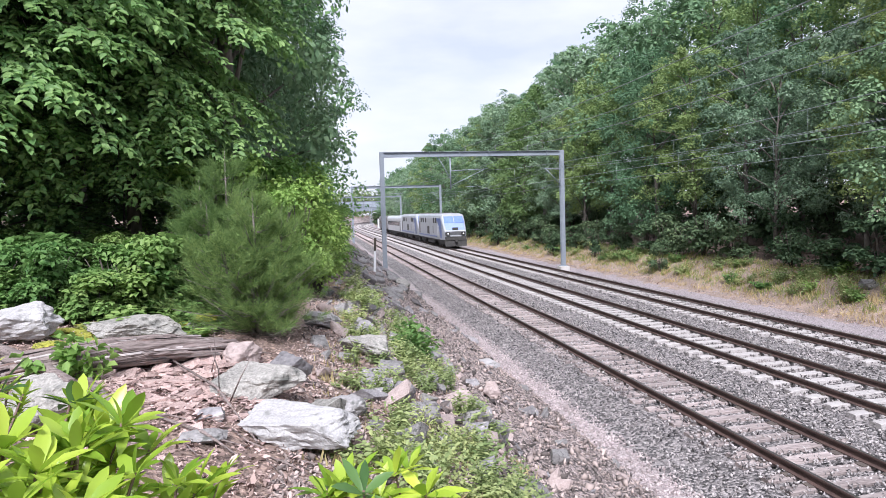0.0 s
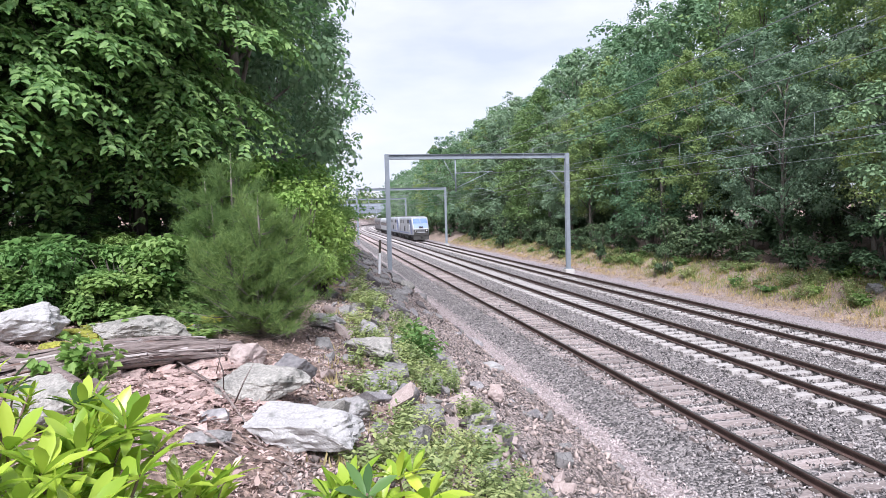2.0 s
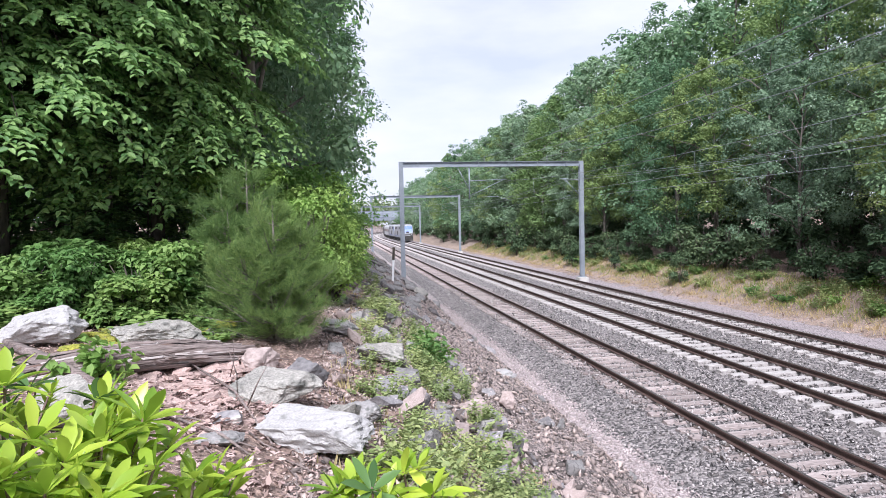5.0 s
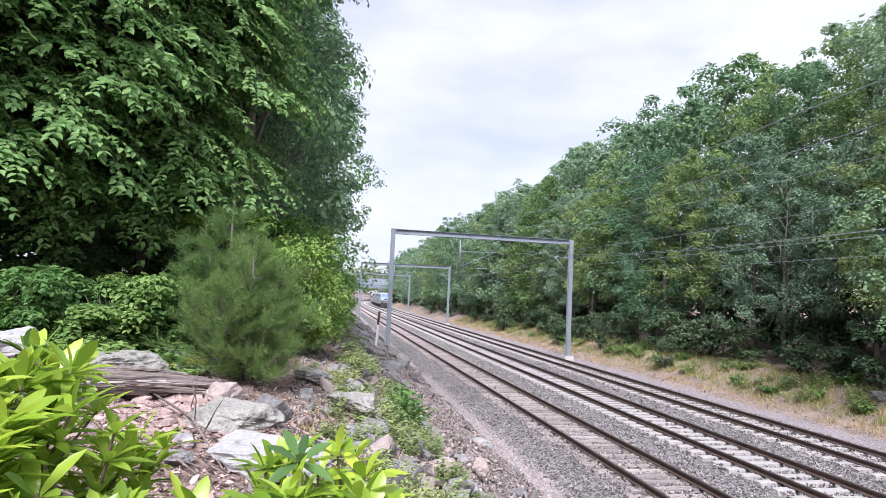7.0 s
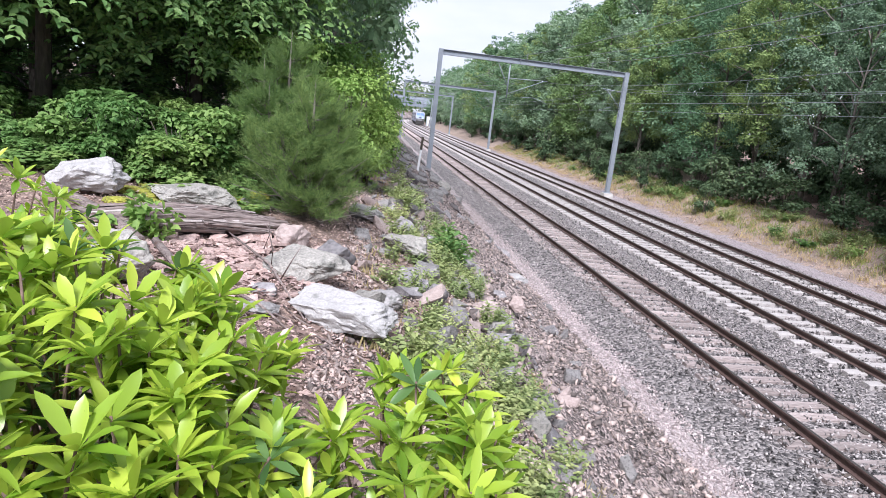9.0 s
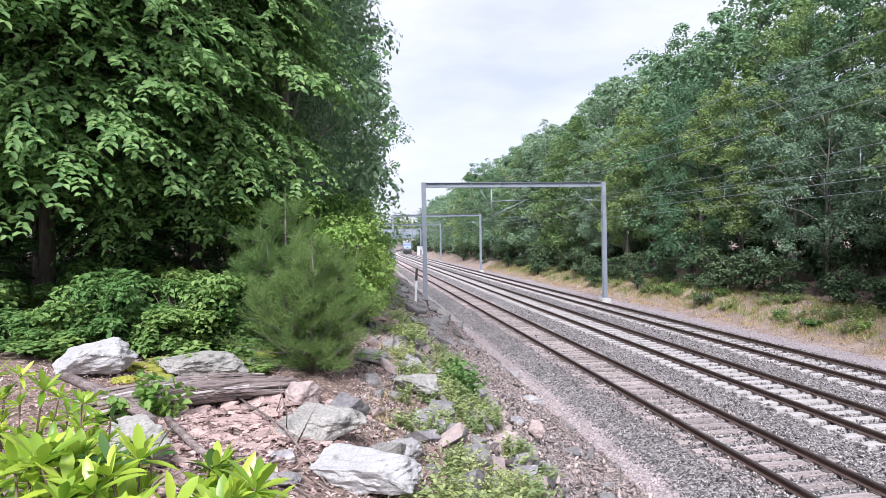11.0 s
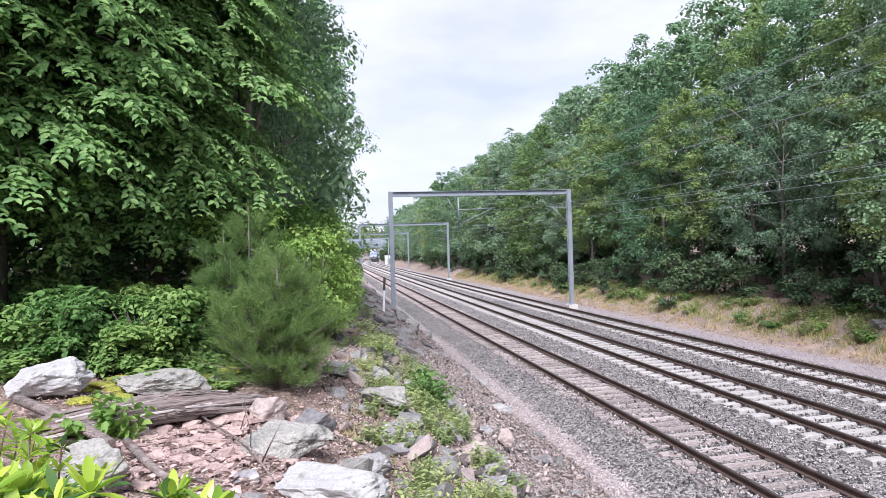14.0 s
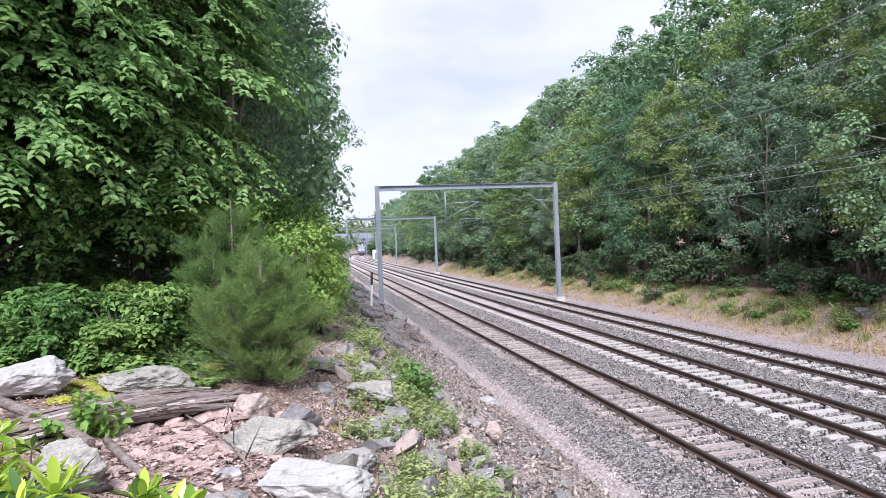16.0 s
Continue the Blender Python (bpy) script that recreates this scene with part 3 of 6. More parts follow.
def make_tracks():
    rng = random.Random(4)
    concrete = concrete_tie_mesh()
    timbers = [timber_tie_mesh(k) for k in range(5)]
    for name, x, top in TRACKS:
        label = "old track with rusty rails on weathered timber ties" if name == "near" else "main track with dark rails on pale concrete ties"
        root = thing("railway_track", pose(0, 0, 0), label, "railway track", "three parallel tracks", "structure")
        for s in (-0.7535, 0.7535):
            part("rail", rail_mesh(x + s, top), None, root, "rusty steel rail with a worn head")
        gap = 0.53 if name == "near" else 0.61
        y, far = 5.0, []
        while y < 330:
            if y < 118:
                me = timbers[rng.randrange(5)] if name == "near" else concrete
                turn = rng.uniform(-2.2, 2.2) if name == "near" else rng.uniform(-0.5, 0.5)
                dx = rng.uniform(-0.07, 0.07) if name == "near" else rng.uniform(-0.015, 0.015)
                sink = rng.uniform(-0.02, 0.004) if name == "near" else rng.uniform(-0.01, 0.008)
                part("timber_tie" if name == "near" else "concrete_tie", me, None, root, m=pose(x + dx, y, top + sink, 0, 0, turn))
            else:
                far.append((x + bend(y), y, top))
            y += gap * (rng.uniform(0.86, 1.14) if name == "near" else 1.0)
        tagged(part("distant_ties", joined_ties(timbers[0] if name == "near" else concrete, far), None, root), kind="stuff")


def make_ballast():
    """Loose stones over the bed, denser near the rails."""
    r = np.random.RandomState(8)

    def chips(name, pts, size, material, label):
        n = len(pts)
        dirs = np.array([(1, 0, 0), (-1, 0, 0), (0, 1, 0), (0, -1, 0), (0, 0, 1), (0, 0, -1)], float)
        tri = np.array([(0, 2, 4), (2, 1, 4), (1, 3, 4), (3, 0, 4), (2, 0, 5), (1, 2, 5), (3, 1, 5), (0, 3, 5)])
        rad = size * r.uniform(0.5, 1.3, (n, 1, 1)) * r.uniform(0.55, 1.2, (n, 6, 1)) * np.array([1.5, 1.4, 0.95, 0.9, 0.45, 0.4])[None, :, None]
        ang = r.rand(n) * 6.28
        tilt = r.normal(size=(n, 3, 3))
        q, _ = np.linalg.qr(tilt)
        v = np.einsum("nij,kj->nki", q, dirs) * rad + pts[:, None, :]
        faces = (np.arange(n)[:, None, None] * 6 + tri[None]).reshape(-1, 3)
        me = bpy.data.meshes.new(name)
        vv = v.reshape(-1, 3)
        me.vertices.add(len(vv))
        me.vertices.foreach_set("co", vv.astype(np.float32).ravel())
        me.loops.add(faces.size)
        me.loops.foreach_set("vertex_index", faces.astype(np.int32).ravel())
        me.polygons.add(len(faces))
        me.polygons.foreach_set("loop_start", (np.arange(len(faces)) * 3).astype(np.int32))
        me.materials.append(M[material])
        me.update(calc_edges=True)
        return tagged(new(name, me), label, "stones", kind="stuff")

    def spread(n, x0, x1, y0, y1, lift, power=1.0):
        x = r.uniform(x0, x1, n)
        y = y0 + (y1 - y0) * r.rand(n) ** power
        z = np.array([ground_z(a, b) for a, b in zip(x, y)])
        return np.stack([x, y, z + lift], 1)

    bed = spread(42000, 4.9, 17.3, 8, 46, 0.0, 1.7)
    hump = np.zeros(len(bed))
    for name, cx, top in TRACKS:
        off = np.abs(bed[:, 0] - cx)
        hump = np.maximum(hump, np.clip(1.0 - (off - 1.35) / 0.6, 0, 1) * (np.where(off > 0.86, 0.105, 0.05) if name == "near" else np.where(off > 0.86, 0.075, 0.062)))
    bed[:, 2] += hump + 0.012
    chips("ballast_stones", bed, 0.036, "ballast_chip", "loose grey crushed-stone ballast between the rails")
    pale = spread(7000, 4.1, 5.15, 8, 40, 0.012, 1.6)
    chips("gravel_strip", pale, 0.032, "pale_chip", "pale pinkish crushed gravel at the foot of the slope")
    loose = spread(22000, 0.0, 4.5, 5.0, 44, 0.015, 1.7)
    chips("slope_rubble", loose, 0.024, "stone_chips", "loose grey and pink rubble on the slope")
    rocks = spread(3600, 0.2, 4.4, 5.0, 40, 0.02, 1.6)
    chips("slope_stones", rocks, 0.055, "stone_chips", "fist-sized broken stones on the slope")
    brow = spread(11000, -1.15, 0.7, 6.0, 16, 0.008, 1.3)
    chips("brow_rubble", brow, 0.02, "stone_chips", "small grey and pink stone chips on the brow")
    shoulder = spread(6000, 17.0, 20.5, 14, 60, 0.01, 1.4)
    chips("shoulder_stones", shoulder, 0.03, "shoulder_chip", "fine purple-grey gravel beside the far track")


def chip_material(name, a, b):
    m = bpy.data.materials.new(name)
    nt, out = nodes_of(m)
    geo, mx, bs = nt.nodes.new("ShaderNodeNewGeometry"), nt.nodes.new("ShaderNodeMix"), nt.nodes.new("ShaderNodeBsdfPrincipled")
    mx.data_type = "RGBA"
    mx.inputs[6].default_value, mx.inputs[7].default_value = rgb(a), rgb(b)
    bs.inputs["Roughness"].default_value = 0.9
    nt.links.new(geo.outputs["Random Per Island"], mx.inputs[0])
    nt.links.new(mx.outputs[2], bs.inputs["Base Color"])
    nt.links.new(bs.outputs[0], out.inputs[0])
    return m


M["ballast_chip"] = chip_material("ballast_chip", (0.03, 0.028, 0.028), (0.50, 0.455, 0.44))
M["pale_chip"] = chip_material("pale_chip", (0.22, 0.18, 0.175), (0.60, 0.515, 0.50))
M["stone_chips"] = chip_material("stone_chips", (0.05, 0.042, 0.039), (0.54, 0.435, 0.39))
M["shoulder_chip"] = chip_material("shoulder_chip", (0.22, 0.19, 0.20), (0.42, 0.37, 0.38))


# ---- overhead line ----
def h_section(w, d, t):
    """Outline of a rolled H section in x, z."""
    a, b = w / 2, d / 2
    return [(-a, -b), (a, -b), (a, -b + t), (t / 2, -b + t), (t / 2, b - t), (a, b - t), (a, b), (-a, b), (-a, b - t), (-t / 2, b - t), (-t / 2, -b + t), (-a, -b + t)]


def upright(x, z0, z1):
    bm = prism(h_section(0.30, 0.30, 0.025), z0, z1)
    bmesh.ops.rotate(bm, verts=bm.verts, matrix=Matrix.Rotation(radians(90), 3, "X"), cent=(0, 0, 0))
    for v in bm.verts:
        v.co = Vector((v.co.x + x, v.co.y, v.co.z))
    return bm


def insulator_mesh(length):
    bm = bmesh.new()
    add_tube(bm, [(0, 0, 0), (0, 0, length)], 0.022, 6)
    for k in range(5):
        z = length * (0.2 + 0.15 * k)
        add_tube(bm, [(0, 0, z - 0.014), (0, 0, z), (0, 0, z + 0.014)], [0.03, 0.062, 0.03], 10)
    return bm


def gantry(y, xl, xr, zt=8.86, base_l=0.2, base_r=0.1, detail=True):
    ox = bend(y)
    g = thing("catenary_gantry", pose(ox, y, 0), "galvanised grey steel portal gantry spanning the tracks", "gantry", "gantries over the line")
    for x, zb in ((xl, base_l), (xr, base_r)):
        post = part("post", upright(x, zb, zt), "galvanised", g)
        part("base_plate", box((x - 0.26, -0.26, zb - 0.02), (x + 0.26, 0.26, zb + 0.03), 0.006), "galvanised", post)
        part("footing", box((x - 0.36, -0.36, zb - 1.6), (x + 0.36, 0.36, zb - 0.02), 0.03), "concrete", post, "weathered concrete footing")
    beam = prism(h_section(0.28, 0.36, 0.024), xl + 0.16, xr - 0.16)
    bmesh.ops.rotate(beam, verts=beam.verts, matrix=Matrix.Rotation(radians(-90), 3, "Z"), cent=(0, 0, 0))
    for v in beam.verts:
        v.co.z += zt - 0.2
    beam = part("beam", beam, "galvanised", g)
    for x in np.linspace(xl + 1.2, xr - 1.2, 6):
        part("stiffener", box((x - 0.012, -0.14, zt - 0.37), (x + 0.012, 0.14, zt - 0.03)), "galvanised", beam)
    # feeder wire insulators standing on the beam
    for x in FEEDERS:
        part("insulator", insulator_mesh(0.42), "insulator", g, m=pose(x, 0, zt - 0.02))
    # dropper pipe, registration arms and struts over each main track
    drop = part("drop_post", tube([(8.45, 0, zt - 0.38), (8.45, 0, 6.1)], 0.055, 8), "galvanised", g)
    part("brace", tube([(7.55, 0, zt - 0.38), (8.42, 0, 6.9)], 0.03, 6), "galvanised", drop)
    for side, x0, x1 in (("drop", 8.45, 11.38), ("post", xr - 0.15, 15.36)):
        s = 1 if x1 > x0 else -1
        arm = part("cantilever", tube([(x0, 0, 7.45), (x1 - s * 0.1, 0, 7.55)], 0.028, 6), "galvanised", g)
        part("strut", tube([(x0, 0, 6.35), (x1 - s * 0.4, 0, 7.5)], 0.028, 6), "galvanised", arm)
        part("steady_arm", tube([(x0 + s * 1.0, 0, 6.25), (x1 - s * 0.9, 0, 6.3), (x1, 0, 6.02)], 0.02, 6), "galvanised", arm)
        ins = part("insulator", insulator_mesh(0.4), "insulator", g)
        ins.matrix_basis = pose(x0, 0, 7.45, 0, 90 * s, 0)
    return g


FEEDERS = (9.6, 11.9, 14.4)
GANTRY_Y = [-1.0, 48.2, 97.0, 146.0, 195.0, 244.0, 293.0]


def wire(name, x, height, sag, r, label):
    """One conductor from gantry to gantry."""
    pts = []
    for a, b in zip(GANTRY_Y, GANTRY_Y[1:]):
        for k in range(10):
            t = k / 10
            y = a + (b - a) * t
            pts.append((x + bend(y), y, height - sag * 4 * t * (1 - t)))
    bm = tube(pts, r, 5)
    return tagged(part(name, bm, "wire"), label, "wire", "overhead wires")


def make_overhead():
    for i, y in enumerate(GANTRY_Y[1:]):
        gantry(y, 3.45 if i == 0 else 3.55, 17.06 if i == 0 else 16.95, 8.86 if i == 0 else 8.72)
    for x in FEEDERS:
        wire("feeder_wire", x, 9.2, 0.55, 0.013, "thin grey feeder wire on post insulators")
    for x in (11.38, 15.36):
        wire("messenger_wire", x, 7.45, 0.75, 0.009, "grey messenger wire above the track")
        wire("contact_wire", x, 6.0, 0.05, 0.009, "straight grey contact wire above the track")
        for a, b in zip(GANTRY_Y, GANTRY_Y[1:4]):
            for k in range(1, 8):
                t = k / 8
                bm = tube([(x, a + (b - a) * t, 7.45 - 0.75 * 4 * t * (1 - t)), (x, a + (b - a) * t, 6.0 - 0.2 * t * (1 - t))], 0.005, 4)
                tagged(part("dropper_wire", bm, "wire"), "thin vertical dropper wire between the conductors", "wire", "overhead wires")
    wire("earth_wire", 17.06, 7.7, 0.7, 0.009, "grey earth wire along the gantry posts")


# ---- train ----
def loft(sections):
    """Skins matching outlines, one after another along y."""
    bm = bmesh.new()
    rings = [[bm.verts.new(p) for p in s] for s in sections]
    n = len(sections[0])
    for a, b in zip(rings, rings[1:]):
        for k in range(n):
            bm.faces.new((a[k], a[(k + 1) % n], b[(k + 1) % n], b[k]))
    bm.faces.new(rings[0][::-1])
    bm.faces.new(rings[-1])
    bmesh.ops.recalc_face_normals(bm, faces=bm.faces)
    return bm


def hull(y, w, z0, z1, r=0.35, lean=0.0):
    """A car-body outline with rounded shoulders at y."""
    a = w / 2
    pts = [(-a, z0), (a, z0), (a, z1 - r * 1.3)]
    pts += [(a - r + r * math.cos(t), z1 - r * 1.3 + r * 1.3 * math.sin(t)) for t in (0.5, 1.0, 1.57)]
    pts += [(-a + r - r * math.cos(t), z1 - r * 1.3 + r * 1.3 * math.sin(t)) for t in (1.57, 1.0, 0.5)]
    pts += [(-a, z1 - r * 1.3)]
    return [(x, y + lean * (z - z0), z) for x, z in pts]


def wheel_mesh():
    bm = bmesh.new()
    prof = [(0.0, 0.06), (0.12, 0.06), (0.16, 0.03), (0.36, 0.03), (0.40, 0.07), (0.51, 0.07), (0.53, -0.04), (0.55, -0.06), (0.40, -0.06), (0.0, -0.05)]
    rings = []
    n = 20
    for r, x in prof:
        rings.append([bm.verts.new((x, r * math.cos(2 * math.pi * k / n), r * math.sin(2 * math.pi * k / n))) for k in range(n)] if r else [bm.verts.new((x, 0, 0))])
    for a, b in zip(rings, rings[1:]):
        for k in range(n):
            if len(a) == 1:
                bm.faces.new((a[0], b[k], b[(k + 1) % n]))
            elif len(b) == 1:
                bm.faces.new((a[k], b[0], a[(k + 1) % n]))
            else:
                bm.faces.new((a[k], a[(k + 1) % n], b[(k + 1) % n], b[k]))
    bmesh.ops.recalc_face_normals(bm, faces=bm.faces)
    me = bpy.data.meshes.new("wheel")
    bm.to_mesh(me)
    bm.free()
    me.materials.append(M["wheel_steel"])
    return me


WHEELS = []


def bogie(parent, y, wheel):
    b = part("bogie", box((-1.25, y - 1.9, 0.45), (1.25, y + 1.9, 0.85), 0.06), "underframe", parent)
    for s in (-1, 1):
        part("side_frame", box((s * 1.12 - 0.1, y - 1.75, 0.35), (s * 1.12 + 0.1, y + 1.75, 0.75), 0.05), "underframe", b)
        for dy in (-1.37, 1.37):
            w = part("wheel", wheel, None, parent, m=pose(s * 0.75, y + dy, 0.51, 0, 0, 0 if s > 0 else 180))
            WHEELS.append(w)


def locomotive(wheel, label):
    """Front at y = 0, tail towards +y; rail top at z = 0."""
    L = thing("locomotive", pose(15.36, 80, 0), label, "locomotive", "train")
    body = [hull(0.55, 2.5, 1.15, 1.6, 0.12), hull(0.25, 2.72, 1.1, 2.05, 0.14), hull(0.62, 2.86, 1.05, 2.55, 0.2, 0.03), hull(1.5, 3.0, 1.0, 3.65, 0.3, 0.02), hull(2.15, 3.05, 1.0, 4.2, 0.36), hull(3.4, 3.05, 1.0, 4.32, 0.42), hull(20.4, 3.05, 1.0, 4.32, 0.42), hull(20.9, 2.95, 1.0, 4.2, 0.42)]
    b = part("body", loft(body), "silver_paint", L)
    # cab front: light blue nose panel, windscreen, headlights, marks
    # Blue panel; its lightness includes a sky reflection painted in.
    part("nose_panel", loft([[(-1.2, 0.36, 2.15), (1.2, 0.36, 2.15), (1.2, 0.44, 2.15), (-1.2, 0.44, 2.15)], [(-1.24, 0.5, 2.5), (1.24, 0.5, 2.5), (1.24, 0.56, 2.5), (-1.24, 0.56, 2.5)], [(-1.28, 1.02, 3.1), (1.28, 1.02, 3.1), (1.28, 1.1, 3.1), (-1.28, 1.1, 3.1)]]), "nose_blue", b, "blue nose panel, lightened in its colour for reflected sky")
    # The windscreen's blue is a sky reflection painted into the glass colour.
    ws = part("windscreen", loft([[(-1.3, 0.98, 3.12), (1.3, 0.98, 3.12), (1.3, 1.08, 3.12), (-1.3, 1.08, 3.12)], [(-1.2, 1.66, 3.95), (1.2, 1.66, 3.95), (1.2, 1.76, 3.95), (-1.2, 1.76, 3.95)]]), "sky_tint_glass", b, "sloped windscreen with a sky reflection put into its blue colour")
    part("centre_pillar", loft([[(-0.04, 0.96, 3.12), (0.04, 0.96, 3.12), (0.04, 1.0, 3.12), (-0.04, 1.0, 3.12)], [(-0.04, 1.64, 3.95), (0.04, 1.64, 3.95), (0.04, 1.7, 3.95), (-0.04, 1.7, 3.95)]]), "silver_paint", ws)
    for s in (-1, 1):
        hb = part("headlight", box((s * 0.98 - 0.24, 0.12, 1.55), (s * 0.98 + 0.24, 0.34, 2.0), 0.03), "underframe", b, "dark recessed headlight box")
        part("lens", tube([(s * 0.98, 0.1, 1.78), (s * 0.98, 0.2, 1.78)], 0.1, 12), "white_paint", hb, "round pale lens")
        part("marker_light", tube([(s * 1.1, 0.2, 1.35), (s * 1.1, 0.4, 1.35)], 0.08, 10), "dark_glass", b)
        part("cab_window", box((s * 1.5 - 0.03, 2.5, 2.75), (s * 1.5 + 0.045, 3.5, 3.5), 0.02), "dark_glass", b, "dark cab side window")
        part("cab_door", box((s * 1.5 - 0.03, 3.9, 1.2), (s * 1.5 + 0.04, 4.6, 3.3), 0.02), "silver_paint", b)
        part("blue_flash", loft([[(s * 1.53, 1.6, 1.2), (s * 1.545, 1.6, 1.2), (s * 1.545, 2.3, 1.2), (s * 1.53, 2.3, 1.2)], [(s * 1.53, 1.75, 3.1), (s * 1.545, 1.75, 3.1), (s * 1.545, 3.9, 3.1), (s * 1.53, 3.9, 3.1)], [(s * 1.53, 2.1, 3.7), (s * 1.545, 2.1, 3.7), (s * 1.545, 5.6, 3.7), (s * 1.53, 5.6, 3.7)]]), "train_blue", b, "dark blue painted flash behind the cab")
        for y in (5.0, 6.5, 13.2, 15.4, 17.2):
            part("side_grille", box((s * 1.5 - 0.06, y, 3.1), (s * 1.5 + 0.045, y + 0.95, 3.78), 0.02), "underframe", b, "dark louvred side grille")
        part("side_grille", box((s * 1.51 - 0.03, 10.6, 1.55), (s * 1.51 + 0.045, 12.4, 2.6), 0.02), "underframe", b, "dark louvred side grille")
        part("number_mark", box((s * 1.52 - 0.02, 7.4, 1.7), (s * 1.52 + 0.012, 7.9, 2.7)), "train_grey", b, "small dark marking bars")
        part("louvre_door", box((s * 1.51 - 0.03, 18.7, 1.5), (s * 1.51 + 0.045, 19.9, 3.2), 0.02), "train_grey", b)
        part("lower_stripe", box((s * 1.525 - 0.02, 4.8, 1.25), (s * 1.525 + 0.012, 20.3, 1.42)), "train_blue", b, "thin dark blue stripe")
        part("handrail", tube([(s * 1.56, 3.75, 1.2), (s * 1.6, 3.75, 2.0), (s * 1.56, 3.75, 2.9)], 0.02, 6), "white_paint", b)
    part("emblem", box((-0.36, 0.34, 2.22), (0.36, 0.52, 2.55), 0.04), "underframe", b, "small dark emblem")
    part("ditch_panel", box((-1.3, 0.06, 0.95), (1.3, 0.45, 1.42), 0.03), "underframe", b)
    part("pilot", loft([[(-1.35, 0.05, 0.2), (1.35, 0.05, 0.2), (1.35, 0.5, 0.2), (-1.35, 0.5, 0.2)], [(-1.4, 0.15, 1.05), (1.4, 0.15, 1.05), (1.4, 0.7, 1.05), (-1.4, 0.7, 1.05)]]), "underframe", L, "dark steel pilot plough")
    part("coupler", box((-0.14, -0.3, 0.72), (0.14, 0.3, 0.98), 0.04), "underframe", L)
    part("underframe", box((-1.3, 0.6, 0.75), (1.3, 20.8, 1.02), 0.03), "underframe", L)
    part("fuel_tank", box((-1.35, 7.9, 0.28), (1.35, 13.2, 0.9), 0.15), "underframe", L, "dark fuel tank")
    for y in (5.2, 9.5, 13.4, 17.5):
        part("roof_hatch", box((-0.7, y, 4.28), (0.7, y + 2.2, 4.42), 0.05), "train_grey", b)
    part("horn", tube([(0.5, 2.5, 4.45), (0.5, 2.0, 4.48)], [0.05, 0.1], 8), "wheel_steel", b)
    bogie(L, 3.6, wheel)
    bogie(L, 17.3, wheel)
    return L


def coach(wheel, length, paint, label, band):
    C = thing("passenger_coach", pose(15.36, 140, 0), label, "railway coach", "train")
    b = part("body", loft([hull(0.3, 2.9, 1.0, 3.95, 0.5), hull(0.5, 3.05, 1.0, 4.1, 0.6), hull(length - 0.5, 3.05, 1.0, 4.1, 0.6), hull(length - 0.3, 2.9, 1.0, 3.95, 0.5)]), paint, C)
    for s in (-1, 1):
        part("window_band", box((s * 1.515 - 0.03, 2.6, 2.15), (s * 1.515 + 0.03, length - 2.6, 2.95), 0.015), band, b, "dark window band")
        k = 3.0
        while k < length - 4:
            part("window", box((s * 1.53 - 0.03, k, 2.22), (s * 1.53 + 0.03, k + 1.25, 2.88), 0.015), "dark_glass", b)
            k += 1.75
        for y in (1.1, length - 2.0):
            part("door", box((s * 1.52 - 0.03, y, 1.1), (s * 1.52 + 0.025, y + 0.85, 3.1), 0.015), "train_grey", b)
    part("gangway", box((-0.55, 0.0, 1.05), (0.55, 0.35, 3.35), 0.05), "underframe", b)
    part("underframe", box((-1.25, 0.6, 0.55), (1.25, length - 0.6, 1.02), 0.03), "underframe", C)
    part("equipment_box", box((-1.3, length * 0.36, 0.32), (1.3, length * 0.62, 0.8), 0.05), "underframe", C)
    bogie(C, 3.2, wheel)
    bogie(C, length - 3.2, wheel)
    return C


def make_train():
    wheel = wheel_mesh()
    a = locomotive(wheel, "silver and blue diesel locomotive at the end of its train")
    b = locomotive(wheel, "silver and blue diesel locomotive coupled second in the train")
    c = coach(wheel, 25.9, "stainless", "white and silver passenger coach behind the locomotives", "underframe")
    d = coach(wheel, 21.0, "train_grey", "dull grey coach at the end of the train", "underframe")
    return [(a, 0.0), (b, 21.4), (c, 42.8), (d, 69.2)]


# Windscreen glass: base colour stands in for the sky mirrored in it.
M["sky_tint_glass"] = surface("sky_tint_glass", (0.13, 0.20, 0.46), (0.19, 0.27, 0.52), 3, 1.0, 0.12, bump=0)


def front_at(t):
    """Where the leading end stands along the line."""
    return 79.0 + 17.0 * t - 0.2 * t * t


def motions():
    for car, back in TRAIN:
        rows = []
        for k in range(17):
            y = front_at(k) + back
            y2 = y + 20.0
            turn = math.degrees(math.atan2(bend(y2) - bend(y), 20.0))
            rows.append((float(k), pose(15.36 + bend(y), y, 0, 0, 0, -turn)))
        walk(car, rows)
    for w in WHEELS:
        m0 = w.matrix_basis.copy()
        rows = []
        # The wheels roll without slipping, a row for each thirtieth of a second.
        side = -1 if m0.to_3x3()[0][0] > 0 else 1
        for k in range(16 * FPS + 1):
            t = k / FPS
            rows.append((t, m0 @ Matrix.Rotation(side * (front_at(t) - front_at(0)) / 0.51, 4, "X")))
        walk(w, rows)


make_ground()
make_tracks()
make_ballast()
make_overhead()
TRAIN = make_train()


# ---- woods beside the line ----
def drop_unused(stock, used):
    for t in stock:
        if t not in used:
            for o in (*t.children_recursive, t):
                bpy.data.objects.remove(o)


